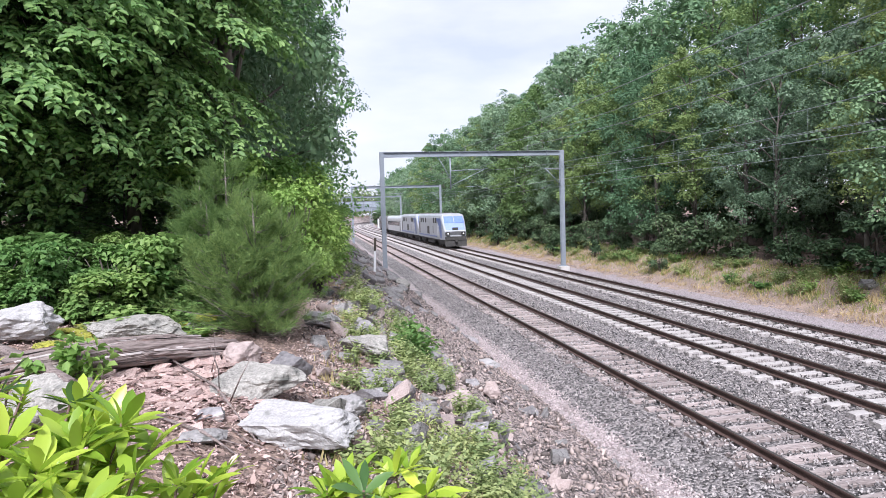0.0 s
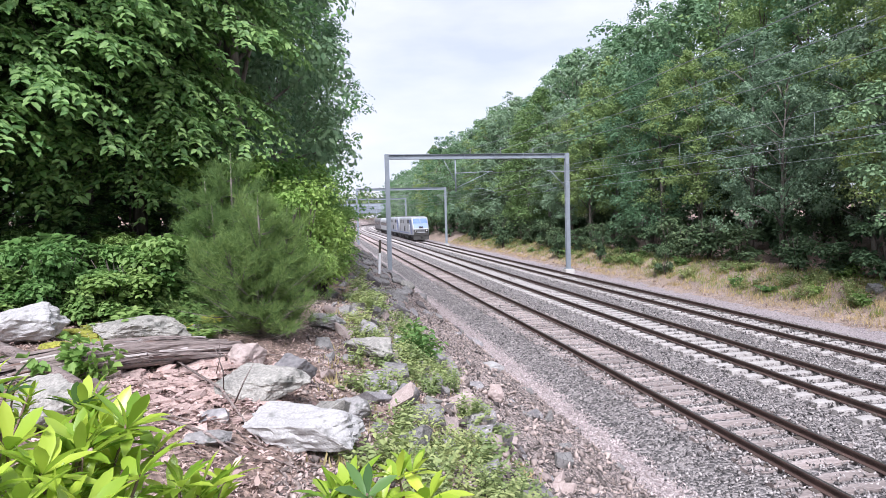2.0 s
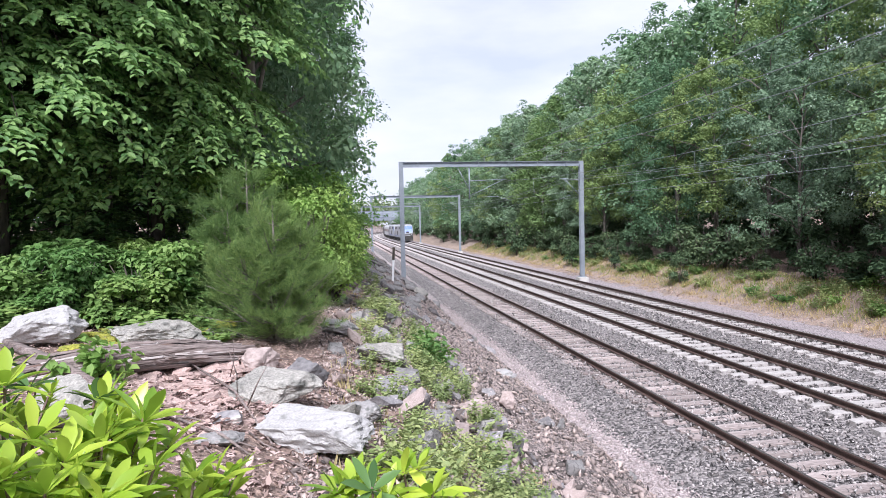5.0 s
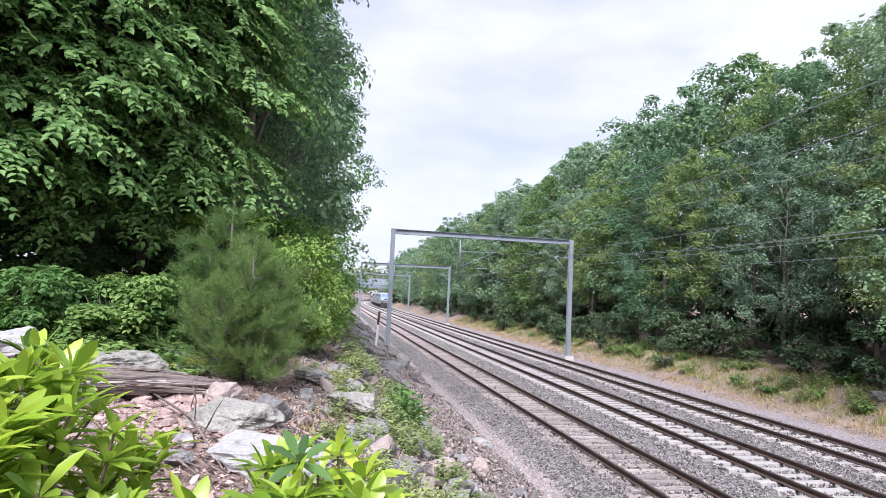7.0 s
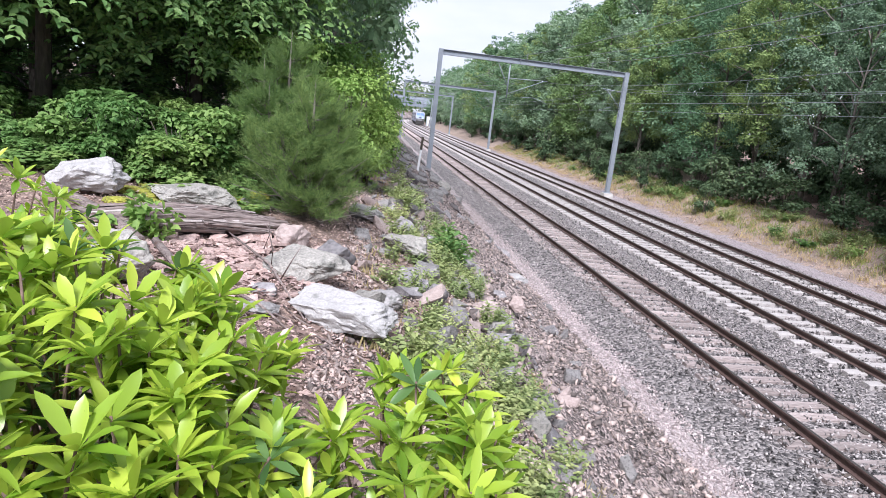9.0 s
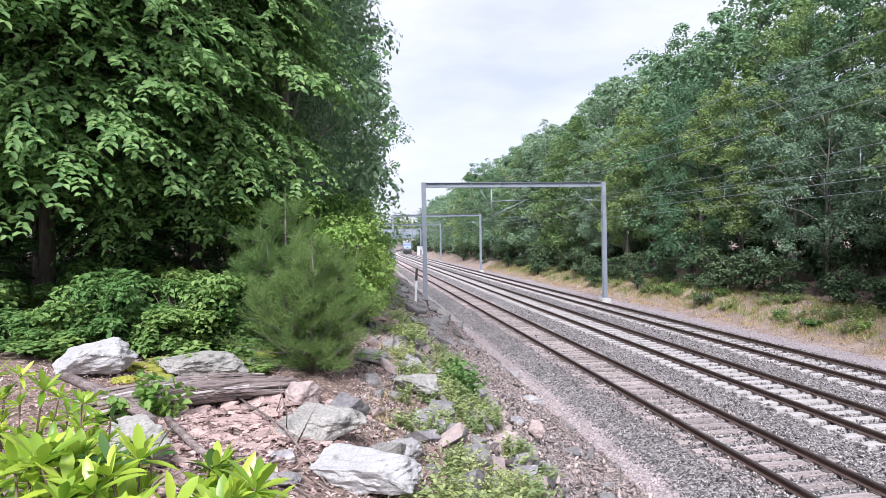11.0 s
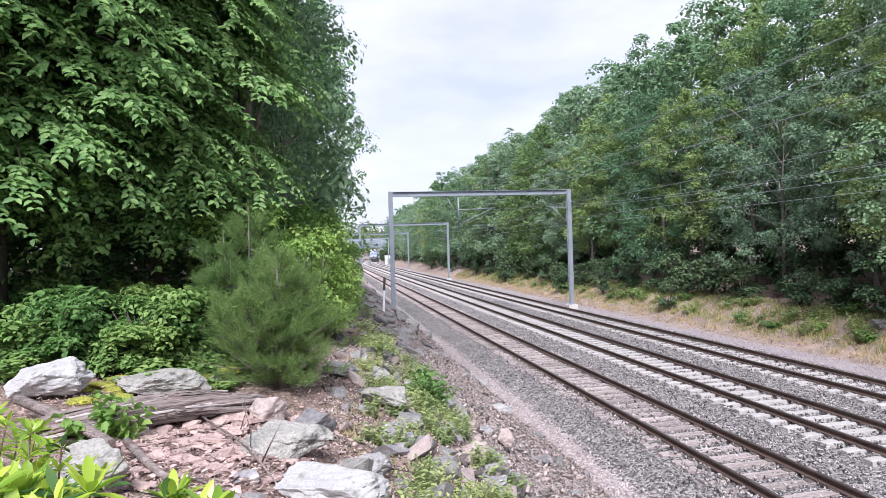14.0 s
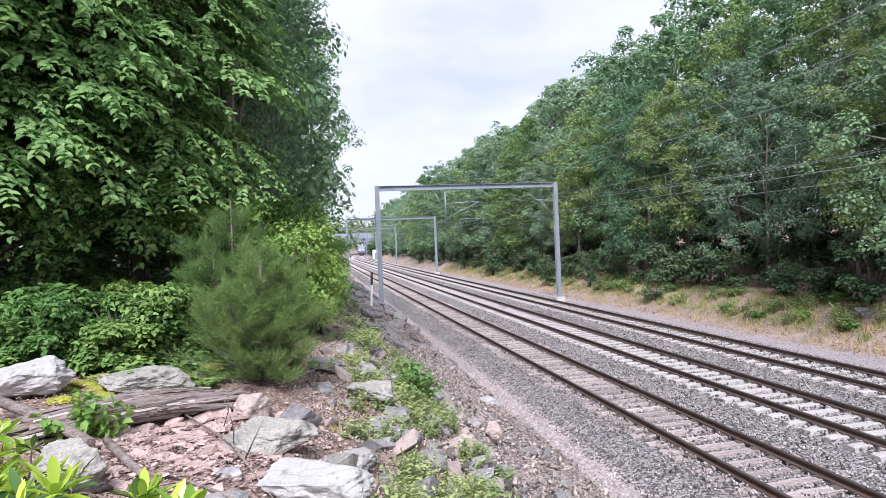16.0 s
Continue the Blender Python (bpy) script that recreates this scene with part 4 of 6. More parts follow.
def make_right_woods():
    rng = random.Random(21)
    kinds = [billow_tree(100 + k, 18.0, (0.22, 0.25, 0.21, 0.27, 0.24)[k], (0.12, 0.2, 0.24, 0.10, 0.18)[k], 0.19, 21000, ("leaf_oak", "leaf_grey_oak", "leaf_ash", "leaf_oak", "leaf_grey_oak")[k], "bark", (50, 46, 42, 52, 46)[k]) for k in range(5)]
    middle = [billow_tree(115 + k, 18.0, 0.25, 0.12, 0.27, 11000, ("leaf_oak", "leaf_ash", "leaf_grey_oak")[k], "bark", 46, 5, 1.05) for k in range(3)]
    back = [billow_tree(120 + k, 18.0, 0.26, 0.08, 0.36, 5200, ("leaf_oak", "leaf_grey_oak")[k], "bark", 44, 5, 1.1) for k in range(2)]
    used = []

    def plant(x, y, h, stock=kinds):
        src = rng.choice(stock)
        s = h / 18.0
        x += bend(y)
        m = scaled(x, y, ground_z(x, y, False) - 0.1, rng.uniform(0, 360), s * rng.uniform(0.92, 1.12), s)
        if src not in used:
            src.matrix_basis = m
            t = src
            used.append(src)
        else:
            t = copy_thing(src, m)
        tagged(t, "full leafy oak in the woods beyond the tracks", "tree", "trees along the far side")

    y = 10.0
    while y < 300:
        plant(25.5 + rng.uniform(-1.2, 1.5), y, rng.uniform(13.6, 17.6) * (1.0 if y < 90 else 1.1), kinds if y < 75 else middle if y < 150 else back)
        y += rng.uniform(3.6, 5.4) * (1 if y < 120 else 1.7)
    y = 6.0
    while y < 320:
        plant(31.0 + rng.uniform(-1.5, 2.0), y, rng.uniform(19.2, 22.8), kinds if y < 50 else middle if y < 120 else back)
        y += rng.uniform(5.0, 7.0) * (1 if y < 120 else 1.6)
    y = 0.0
    while y < 330:
        plant(38.5 + rng.uniform(-2, 2.5), y, rng.uniform(22.5, 26), middle if y < 60 else back)
        y += rng.uniform(7.5, 10.0) * (1 if y < 120 else 1.6)
    drop_unused(kinds + middle + back, used)


def bush_mesh(seed, material, leaf, count, height=1.0, clumps=16):
    r = random.Random(seed)
    lv = Leaves(seed)
    for i in range(clumps):
        a, d, z = r.uniform(0, 6.28), r.uniform(0, 0.42), r.uniform(0.15, 0.92)
        c = (d * math.cos(a), d * math.sin(a), z * height)
        s = r.uniform(0.13, 0.24)
        lv.cloud(c, (s, s, s * 0.75), count // clumps, leaf, 0.6, 0.7, 0.4, True, -0.4)
    return lv.mesh("foliage", material)


def stems_mesh(seed, n=7, material="bark_dark"):
    r = random.Random(seed)
    bm = bmesh.new()
    for _ in range(n):
        a, d = r.uniform(0, 6.28), r.uniform(0.15, 0.4)
        add_tube(bm, [(0, 0, -0.08), (d * 0.3 * math.cos(a), d * 0.3 * math.sin(a), 0.35), (d * math.cos(a), d * math.sin(a), 0.85)], [0.018, 0.012, 0.005], 5)
    return bm


def bush(name, meshes, m, label, category="bush", group=""):
    b = thing(name, m, label, category, group)
    part("stem", meshes[1], None, b)
    part("foliage", meshes[0], None, b)
    return b


def stem_shared(seed):
    bm = stems_mesh(seed)
    me = bpy.data.meshes.new("stem")
    bm.to_mesh(me)
    bm.free()
    me.materials.append(M["bark_dark"])
    return me


def make_left_woods():
    rng = random.Random(33)
    kinds = [billow_tree(200 + k, 16.0, (0.17, 0.20, 0.16, 0.21)[k], (0.10, 0.06, 0.16, 0.08)[k], 0.15, 26000, "leaf_oak", "bark", (62, 70, 58, 74)[k], 5, 0.8, (0.2, 0.62, 0.0) if k % 2 else None) for k in range(4)]
    small = [billow_tree(220 + k, 16.0, 0.26, 0.04, 0.34, 4800, "leaf_beech", "bark", 40, 4) for k in range(3)]
    back = [billow_tree(230 + k, 16.0, 0.26, 0.05, 0.26, 7500, "leaf_beech", "bark", 46, 5) for k in range(2)]
    used = []

    def plant(x, y, h, fat=1.0, stock=kinds):
        src = rng.choice(stock)
        s = h / 16.0
        m = scaled(x, y, ground_z(x, y, False) - 0.1, rng.uniform(0, 360), s * fat, s)
        if src not in used:
            src.matrix_basis = m
            t = src
            used.append(src)
        else:
            t = copy_thing(src, m)
        tagged(t, "tall dense beech with dark trunk on the bank", "tree", "trees on the near bank")

    # along the edge of the bank
    for x, y, h, fat in ((-3.3, 18.5, 17.5, 0.74), (-3.6, 23, 18.5, 0.76), (-3.55, 28.5, 18.5, 0.8), (-3.4, 35, 18, 0.85), (-3.4, 42, 19, 0.9), (-3.6, 51, 18, 0.95), (-4.2, 62, 18, 1.0), (-5, 76, 17, 1.1), (-6, 95, 17, 1.2), (-7, 120, 17, 1.3), (-8, 150, 16, 1.4), (-9, 190, 16, 1.4), (-5.6, 17.0, 16, 0.9), (-6.5, 21.0, 18, 1.0), (-7, 27, 18, 1.1)):
        plant(x, y, h, fat, kinds if y < 48 else back)
    # behind them
    for x, y, h in ((-9, 18, 17), (-10.5, 21, 18), (-9.5, 25, 19), (-11, 32, 19), (-14, 19, 18), (-15, 23, 19), (-10, 42, 18), (-12, 55, 18), (-20, 26, 19)):
        plant(x, y, h, 1.15, back)
    # saplings that fill the dark below the boughs
    for _ in range(14):
        x, y = rng.uniform(-16, -4.6), rng.uniform(15.5, 20.0)
        plant(x, y, rng.uniform(3.6, 7.0), 1.45, small)
    for x, y, h in ((-4.4, 15.6, 5.0), (-3.6, 17.6, 6.0)):
        plant(x, y, h, 1.35, small)
    # a slim bare-stemmed tree between the boughs
    t = billow_tree(260, 15.0, 0.11, 0.34, 0.12, 14000, "leaf_beech", "bark", 44, 5, 0.7, (0.2, 0.72, -1.35))
    t.matrix_basis = scaled(-2.55, 16.6, ground_z(-2.55, 16.6) - 0.1, 0, 1.0)
    tagged(t, "slim tree with a pale bare trunk on the bank", "tree", "trees on the near bank")
    drop_unused(kinds + small + back, used)


def hanging_tree(x, y, seed, boughs, low, high, reach_to, facing, leaf=0.105):
    """A near tree: leafy boughs that droop over the clearing."""
    r = random.Random(seed)
    t = thing("tree", pose(x, y, ground_z(x, y) - 0.1), "large beech with drooping leafy boughs over the clearing", "tree", "trees on the near bank")
    bm = bmesh.new()
    add_tube(bm, [(0, 0, -0.3), (0.05, 0, 2), (-0.1, 0.1, 5), (0.1, 0.2, 9), (0.2, 0.3, 14)], [0.13, 0.10, 0.09, 0.07, 0.03], 10)
    lv = Leaves(seed)
    for i in range(boughs):
        z0 = low + (high - low) * i / boughs
        a = facing + r.uniform(-1.5, 1.5)
        reach = r.uniform(0.45, 1.0) * reach_to * float(np.interp(z0, [low, low + 2.0, high], [0.8, 1.0, 0.75]))
        drop = r.uniform(0.2, 1.5)
        tip = (reach * math.cos(a), reach * math.sin(a), z0 - drop)
        mid = (tip[0] * 0.5, tip[1] * 0.5, z0 + 0.25)
        add_tube(bm, [(0, 0, z0 - 0.3), mid, tip], [0.028, 0.016, 0.006], 5)
        n = int(4 + reach * 2.9)
        tilt = float(np.interp(z0, [3.0, 9.0], [0.4, 1.3]))
        for k in range(n):
            f = 0.25 + 0.75 * k / (n - 1)
            p = [2 * f * (1 - f) * mid[j] + tip[j] * f * f + (0, 0, z0 - 0.3)[j] * (1 - f) ** 2 for j in range(3)]
            for sgn in (-1, 1):
                b = a + sgn * r.uniform(0.3, 1.1)
                lv.spray(p, (math.cos(b), math.sin(b), r.uniform(-0.5, 0.0)), r.uniform(0.45, 0.95), 10, leaf, 0.4, 0.35, tilt)
        lv.spray(tip, (math.cos(a), math.sin(a), -0.5), 0.6, 8, leaf, 0.3)
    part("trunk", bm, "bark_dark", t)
    part("crown", lv.mesh("crown", "leaf_beech"), None, t)


def make_shrubs():
    rng = random.Random(55)
    stems = [stem_shared(k) for k in range(3)]
    bright = [bush_mesh(300 + k, "leaf_bright", 0.045, 3400, 1.0, 26) for k in range(3)]
    shrub = [bush_mesh(320 + k, "leaf_shrub", 0.095, 1500, 1.0, 14) for k in range(3)]
    big = [bush_mesh(340 + k, "leaf_hemlock_shade", 0.075, 1500, 1.0, 20) for k in range(3)]

    def put(kind, name, x, y, h, wide, label, group, lift=0.0):
        k = rng.randrange(3)
        x += bend(y)
        bush(name, (kind[k], stems[k]), scaled(x, y, ground_z(x, y) - 0.05 + lift, rng.uniform(0, 360), wide, h), label, "bush", group)

    # bright bushes on the brow of the bank
    for x, y, h, w in ((-1.35, 14.6, 2.0, 1.5), (-1.45, 17.6, 2.5, 1.8), (-1.7, 14.0, 1.8, 1.5), (-1.0, 15.5, 1.6, 1.5), (-2.5, 14.6, 2.3, 1.8), (-1.9, 16.5, 2.5, 1.8), (-0.9, 19, 1.7, 1.6), (-1.8, 19, 2.2, 2.0), (-0.8, 22, 1.6, 1.6), (-1.6, 24, 2.4, 2.2), (-0.7, 27, 1.9, 1.8), (-1.2, 31, 2.4, 2.2), (-0.4, 36, 2.2, 2.0), (-0.2, 43, 2.4, 2.4), (-0.6, 52, 2.6, 2.6), (-1, 63, 2.8, 3), (-1.5, 78, 3, 3.2), (-1.5, 95, 3, 3.4)):
        put(bright, "bush", x, y, h, w, "bright yellow-green bush on the brow of the bank", "bright bushes")
    # undergrowth below the trees
    for _ in range(40):
        x, y = rng.uniform(-9, -2.4), rng.uniform(11.2, 14.4)
        put(shrub, "undergrowth_shrub", x, y, rng.uniform(0.4, 0.95), rng.uniform(0.7, 1.2), "green leafy shrub under the trees", "undergrowth")
    for _ in range(26):
        x, y = rng.uniform(-7, -2.6), rng.uniform(10.5, 11.6)
        put(shrub, "undergrowth_shrub", x, y, rng.uniform(0.25, 0.6), rng.uniform(0.5, 0.9), "low green leafy shrub under the trees", "undergrowth")
    for x, y, h, w in ((-2.85, 11.2, 0.95, 0.9), (-3.3, 11.5, 0.85, 0.9), (-2.5, 11.7, 1.0, 0.85)):
        put(shrub, "undergrowth_shrub", x, y, h, w, "light green feathery shrub beside the young pine", "undergrowth")
    for _ in range(12):
        put(shrub, "undergrowth_shrub", rng.uniform(-6.5, -2.6), rng.uniform(10.7, 11.6), rng.uniform(0.55, 0.9), rng.uniform(0.6, 0.85), "slender light green shrub under the trees", "undergrowth")
    # both sides where the line swings away
    for _ in range(26):
        y = rng.uniform(225, 338)
        put(big, "verge_bush", rng.choice((rng.uniform(-12, 1.5), rng.uniform(20.5, 27))), y, rng.uniform(4, 7), rng.uniform(5, 8), "green bush on the far bank near the bridge", "bushes near the bridge")
    # far side: bushes under the trees, leaf colour darkened for the shade there
    y = 14.0
    while y < 200:
        put(big, "verge_bush", (23.9 if y < 40 else 22.8) + rng.uniform(-0.6, 1.4), y, rng.uniform(1.4, 3.2), rng.uniform(1.8, 3.0), "dark green bush at the foot of the woods", "bushes by the far verge")
        y += rng.uniform(1.6, 3.6) * (1 if y < 90 else 2)
    # Added infill row: dark leaves hide sunlit ground and stand in for shade.
    y = 10.0
    while y < 130:
        put(big, "wood_bush", 28.5 + rng.uniform(-1.0, 1.2), y, rng.uniform(3.4, 5.2), rng.uniform(3.4, 4.6), "added dark green bush that closes the gaps deep in the woods", "bushes inside the woods")
        y += rng.uniform(2.2, 3.4)
    for x, y, h in ((21.0, 80, 4.6), (20.8, 60, 2.6), (21.4, 52, 2.4), (20.9, 41, 2.0), (21.5, 98, 4.0), (21.6, 118, 4.2), (21.3, 140, 5)):
        put(big, "verge_bush", x, y, h, h * 0.62, "young green tree standing out on the verge", "bushes by the far verge")


def young_pine(x, y, h, wide, seed, whorls, material):
    """A soft young pine: tiers of upswept branches that end in plumes of long needles."""
    r = random.Random(seed)
    t = thing("young_pine", pose(x, y, ground_z(x, y) - 0.05), "soft young pine with long fuzzy needles", "tree", "young pines")
    bm = bmesh.new()
    lv = Leaves(seed)
    for q in range(4):
        ox, oy, hh = r.uniform(-0.3, 0.3) * wide, r.uniform(-0.25, 0.25) * wide, h * (1.0, 0.84, 0.7, 0.62)[q]
        add_tube(bm, [(0, 0, -0.1), (ox * 0.6, oy * 0.6, hh * 0.3), (ox, oy, hh * 0.7), (ox * 1.1, oy * 1.1, hh)], [0.035, 0.026, 0.016, 0.004], 7)
        lv.needles((ox * 1.08, oy * 1.08, hh * 0.88), (0, 0, 1), hh * 0.13, 160, 0.1, 0.7)
        for i in range(whorls):
            f = 0.08 + 0.86 * (i + r.uniform(-0.25, 0.25)) / whorls
            for j in range(5):
                a = j * 1.257 + i * 0.7 + q + r.uniform(-0.3, 0.3)
                reach = wide * (0.6 * (1 - f) ** 0.7 + 0.1) * r.uniform(0.3, 1.15)
                p0 = np.array((ox * min(1, f * 1.6), oy * min(1, f * 1.6), hh * f))
                d = np.array((reach * math.cos(a), reach * math.sin(a), r.uniform(0.15, 0.75) * reach))
                add_tube(bm, [tuple(p0), tuple(p0 + d * 0.5 - np.array((0, 0, 0.05))), tuple(p0 + d)], [0.009 * min(1, reach / 0.4), 0.006 * min(1, reach / 0.4), 0.002], 4)
                for k in range(5):
                    g = 0.2 + 0.8 * k / 4
                    for _ in range(2 if k < 4 else 3):
                        b = d / reach * 0.9 + np.array([r.uniform(-0.7, 0.7), r.uniform(-0.7, 0.7), r.uniform(0.1, 0.9)])
                        lv.needles(p0 + d * g, b, r.uniform(0.1, 0.2), 42, 0.095, 0.7)
    part("trunk", bm, "bark", t)
    part("needles", lv.mesh("needles", material), None, t)


make_right_woods()
make_left_woods()
hanging_tree(-5.9, 13.7, 77, 215, 2.75, 10.8, 3.4, -0.9, 0.122)
hanging_tree(-4.1, 15.2, 78, 180, 2.4, 11.0, 2.7, -0.8, 0.115)
hanging_tree(-8.4, 14.4, 79, 180, 2.9, 11.0, 3.4, -0.7, 0.122)
make_shrubs()
young_pine(-1.55, 10.5, 1.6, 1.12, 9, 8, "needles")
young_pine(-2.05, 11.6, 2.15, 1.1, 10, 8, "needles")


# ---- the clearing on top of the bank ----
BOULDERS = (
    ("boulder", -3.57, 9.74, 3.50, (0.44, 0.33, 0.21), 11, "granite_pale", "pale grey boulder with a white top by the undergrowth", (0, -8, 26)),
    ("boulder", -2.66, 9.96, 3.37, (0.52, 0.37, 0.16), 12, "granite_lichen", "rounded grey boulder with greenish lichen behind the log", (0, 5, 13)),
    ("boulder", -2.11, 10.61, 3.25, (0.25, 0.22, 0.11), 13, "granite", "small grey boulder with yellow moss on top", (0, 0, 20)),
    ("boulder", -2.34, 7.10, 3.46, (0.25, 0.23, 0.18), 15, "granite_lichen", "large lichen-covered boulder beside the shrub", (0, 0, 27)),
    ("boulder", -1.58, 9.10, 3.22, (0.21, 0.17, 0.14), 16, "rock_pink", "small pinkish broken stone at the log's end", (10, 0, 22)),
    ("boulder", -1.34, 8.13, 3.21, (0.39, 0.27, 0.15), 17, "granite_lichen", "blocky cream and grey boulder with lichen spots", (0, 4, 1)),
    ("boulder", -1.19, 8.78, 3.15, (0.23, 0.12, 0.18), 18, "rock_dark", "dark grey tilted slab behind the blocky boulder", (18, 15, -6)),
    ("boulder", -0.98, 7.19, 3.19, (0.48, 0.27, 0.16), 43, "granite_pale", "big white angular boulder with a broken front face", (-6, 8, -4)),
    ("boulder", -0.74, 8.07, 3.00, (0.18, 0.15, 0.10), 20, "granite", "grey flat-topped stone behind the white boulder", (0, 8, 14)),
    ("flat_stone", -1.54, 7.33, 3.24, (0.12, 0.09, 0.07), 21, "rock_dark", "flat dark grey slab lying on leaf litter", (0, 0, 20)),
    ("flat_stone", -1.51, 6.93, 3.26, (0.15, 0.12, 0.06), 22, "granite", "flat grey slab lying on leaf litter", (6, 6, 4)),
    ("boulder", -0.38, 10.54, 2.90, (0.41, 0.29, 0.17), 24, "granite_lichen", "grey boulder among weeds on the brow", (0, 8, 1)),
    ("boulder", -0.92, 11.73, 3.04, (0.29, 0.23, 0.13), 25, "granite", "grey boulder among weeds on the brow", (0, 10, 30)),
    ("boulder", -0.19, 9.09, 2.78, (0.15, 0.12, 0.14), 26, "rock_dark", "dark grey stone in the weeds", (0, 10, 23)),
    ("boulder", 0.59, 10.33, 2.23, (0.20, 0.14, 0.19), 27, "rock_pink", "rounded brownish stone on the slope", (0, 15, 8)),
    ("boulder", 2.49, 16.18, 1.17, (0.29, 0.23, 0.12), 28, "granite_pale", "pale pinkish stone low on the slope", (0, 10, -15)),
    ("boulder", 1.70, 13.14, 1.50, (0.20, 0.16, 0.19), 29, "rock_pink", "pinkish standing stone on the slope", (15, 0, -15)),
    ("boulder", -0.06, 5.31, 2.86, (0.21, 0.12, 0.15), 30, "rock_dark", "dark tilted slab on the slope near the shrubs", (12, 20, -2)),
    ("boulder", 0.91, 6.67, 1.98, (0.24, 0.17, 0.13), 31, "rock_pink", "pinkish broken stone on the slope", (10, 10, -23)),
    ("boulder", 0.80, 13.11, 2.08, (0.20, 0.16, 0.18), 32, "rock_dark", "grey slab on the slope", (10, 20, 25)),
)


def rock(name, x, y, z, size, seed, material, label, tilt):
    ob = part(name, rock_mesh(name, seed, size, 8 if "slab" in label or "angular" in label else 12, 0.07, 5), material, m=pose(x, y, z, *tilt))
    return tagged(ob, label, "rock", "boulders in the clearing")


def make_boulders():
    for row in BOULDERS:
        ob = rock(*row)
        if "moss" in row[7]:
            cap = rock_mesh("moss", 14, (0.15, 0.12, 0.06), 20, 0.12, 3)
            part("moss", cap, "moss", ob, "yellow-green moss cushion", pose(-0.06, -0.06, row[4][2] * 0.8))
    for x, y, w, seed in ((-3.05, 10.0, 0.24, 61), (-2.95, 9.55, 0.16, 62), (-3.2, 9.4, 0.14, 63), (-2.2, 10.3, 0.16, 64), (-3.3, 10.1, 0.2, 65), (-2.75, 10.45, 0.22, 66), (-2.4, 10.7, 0.18, 67), (-3.15, 10.35, 0.22, 68)):
        ob = part("moss_cushion", rock_mesh("moss_cushion", seed, (w, w * 0.7, 0.05), 20, 0.15, 3), "moss", m=pose(x, y, ground_z(x, y) + 0.02))
        tagged(ob, "yellow-green moss cushion on the forest floor", "moss", "moss between the boulders")


def make_slope_rocks():
    rng = random.Random(61)
    meshes = [rock_mesh("stone", 400 + k, (1.0, rng.uniform(0.45, 0.85), rng.uniform(0.3, 0.6)), rng.choice((8, 9, 10)), 0.03, 1) for k in range(8)]
    mats = ("rock_dark", "granite", "rock_pink", "granite", "granite_lichen", "rock_pink", "rock_dark", "granite")
    for me, mt in zip(meshes, mats):
        me.materials.append(M[mt])
    for i in range(360):
        if i < 190:
            x, y = rng.uniform(-0.4, 4.2), 4.6 + 28 * rng.random() ** 2.0
            s = rng.uniform(0.04, 0.17) * (1.6 if rng.random() < 0.12 else 1)
        else:
            x, y = rng.uniform(-0.95, 1.5), 7.0 + 15 * rng.random() ** 1.3
            s = rng.uniform(0.07, 0.27)
        ob = new("stone", meshes[rng.randrange(8)])
        ob.matrix_basis = Matrix.LocRotScale((x, y, ground_z(x, y) + s * 0.12), Euler((rng.uniform(-0.5, 0.5), rng.uniform(0.0, 0.8), rng.uniform(0, 6.28))), (s, s, s))
        tagged(ob, "broken grey and pinkish stone lying on the rubble slope", "rock", "stones on the slope")
    # the dark ledge of split rock farther along the bank
    for i in range(130):
        y = rng.uniform(20, 62)
        x = rng.uniform(0.4, 3.5)
        s = rng.uniform(0.18, 0.55)
        ob = new("ledge_rock", meshes[rng.choice((0, 6, 1, 3, 7, 4))])
        ob.matrix_basis = Matrix.LocRotScale((x, y, ground_z(x, y) + s * 0.15), Euler((rng.uniform(-0.3, 0.3), rng.uniform(0.3, 0.8), rng.uniform(-0.5, 0.5))), (s, s * 1.1, s * 0.8))
        tagged(ob, "dark split ledge rock on the bank", "rock", "ledge rocks on the bank")


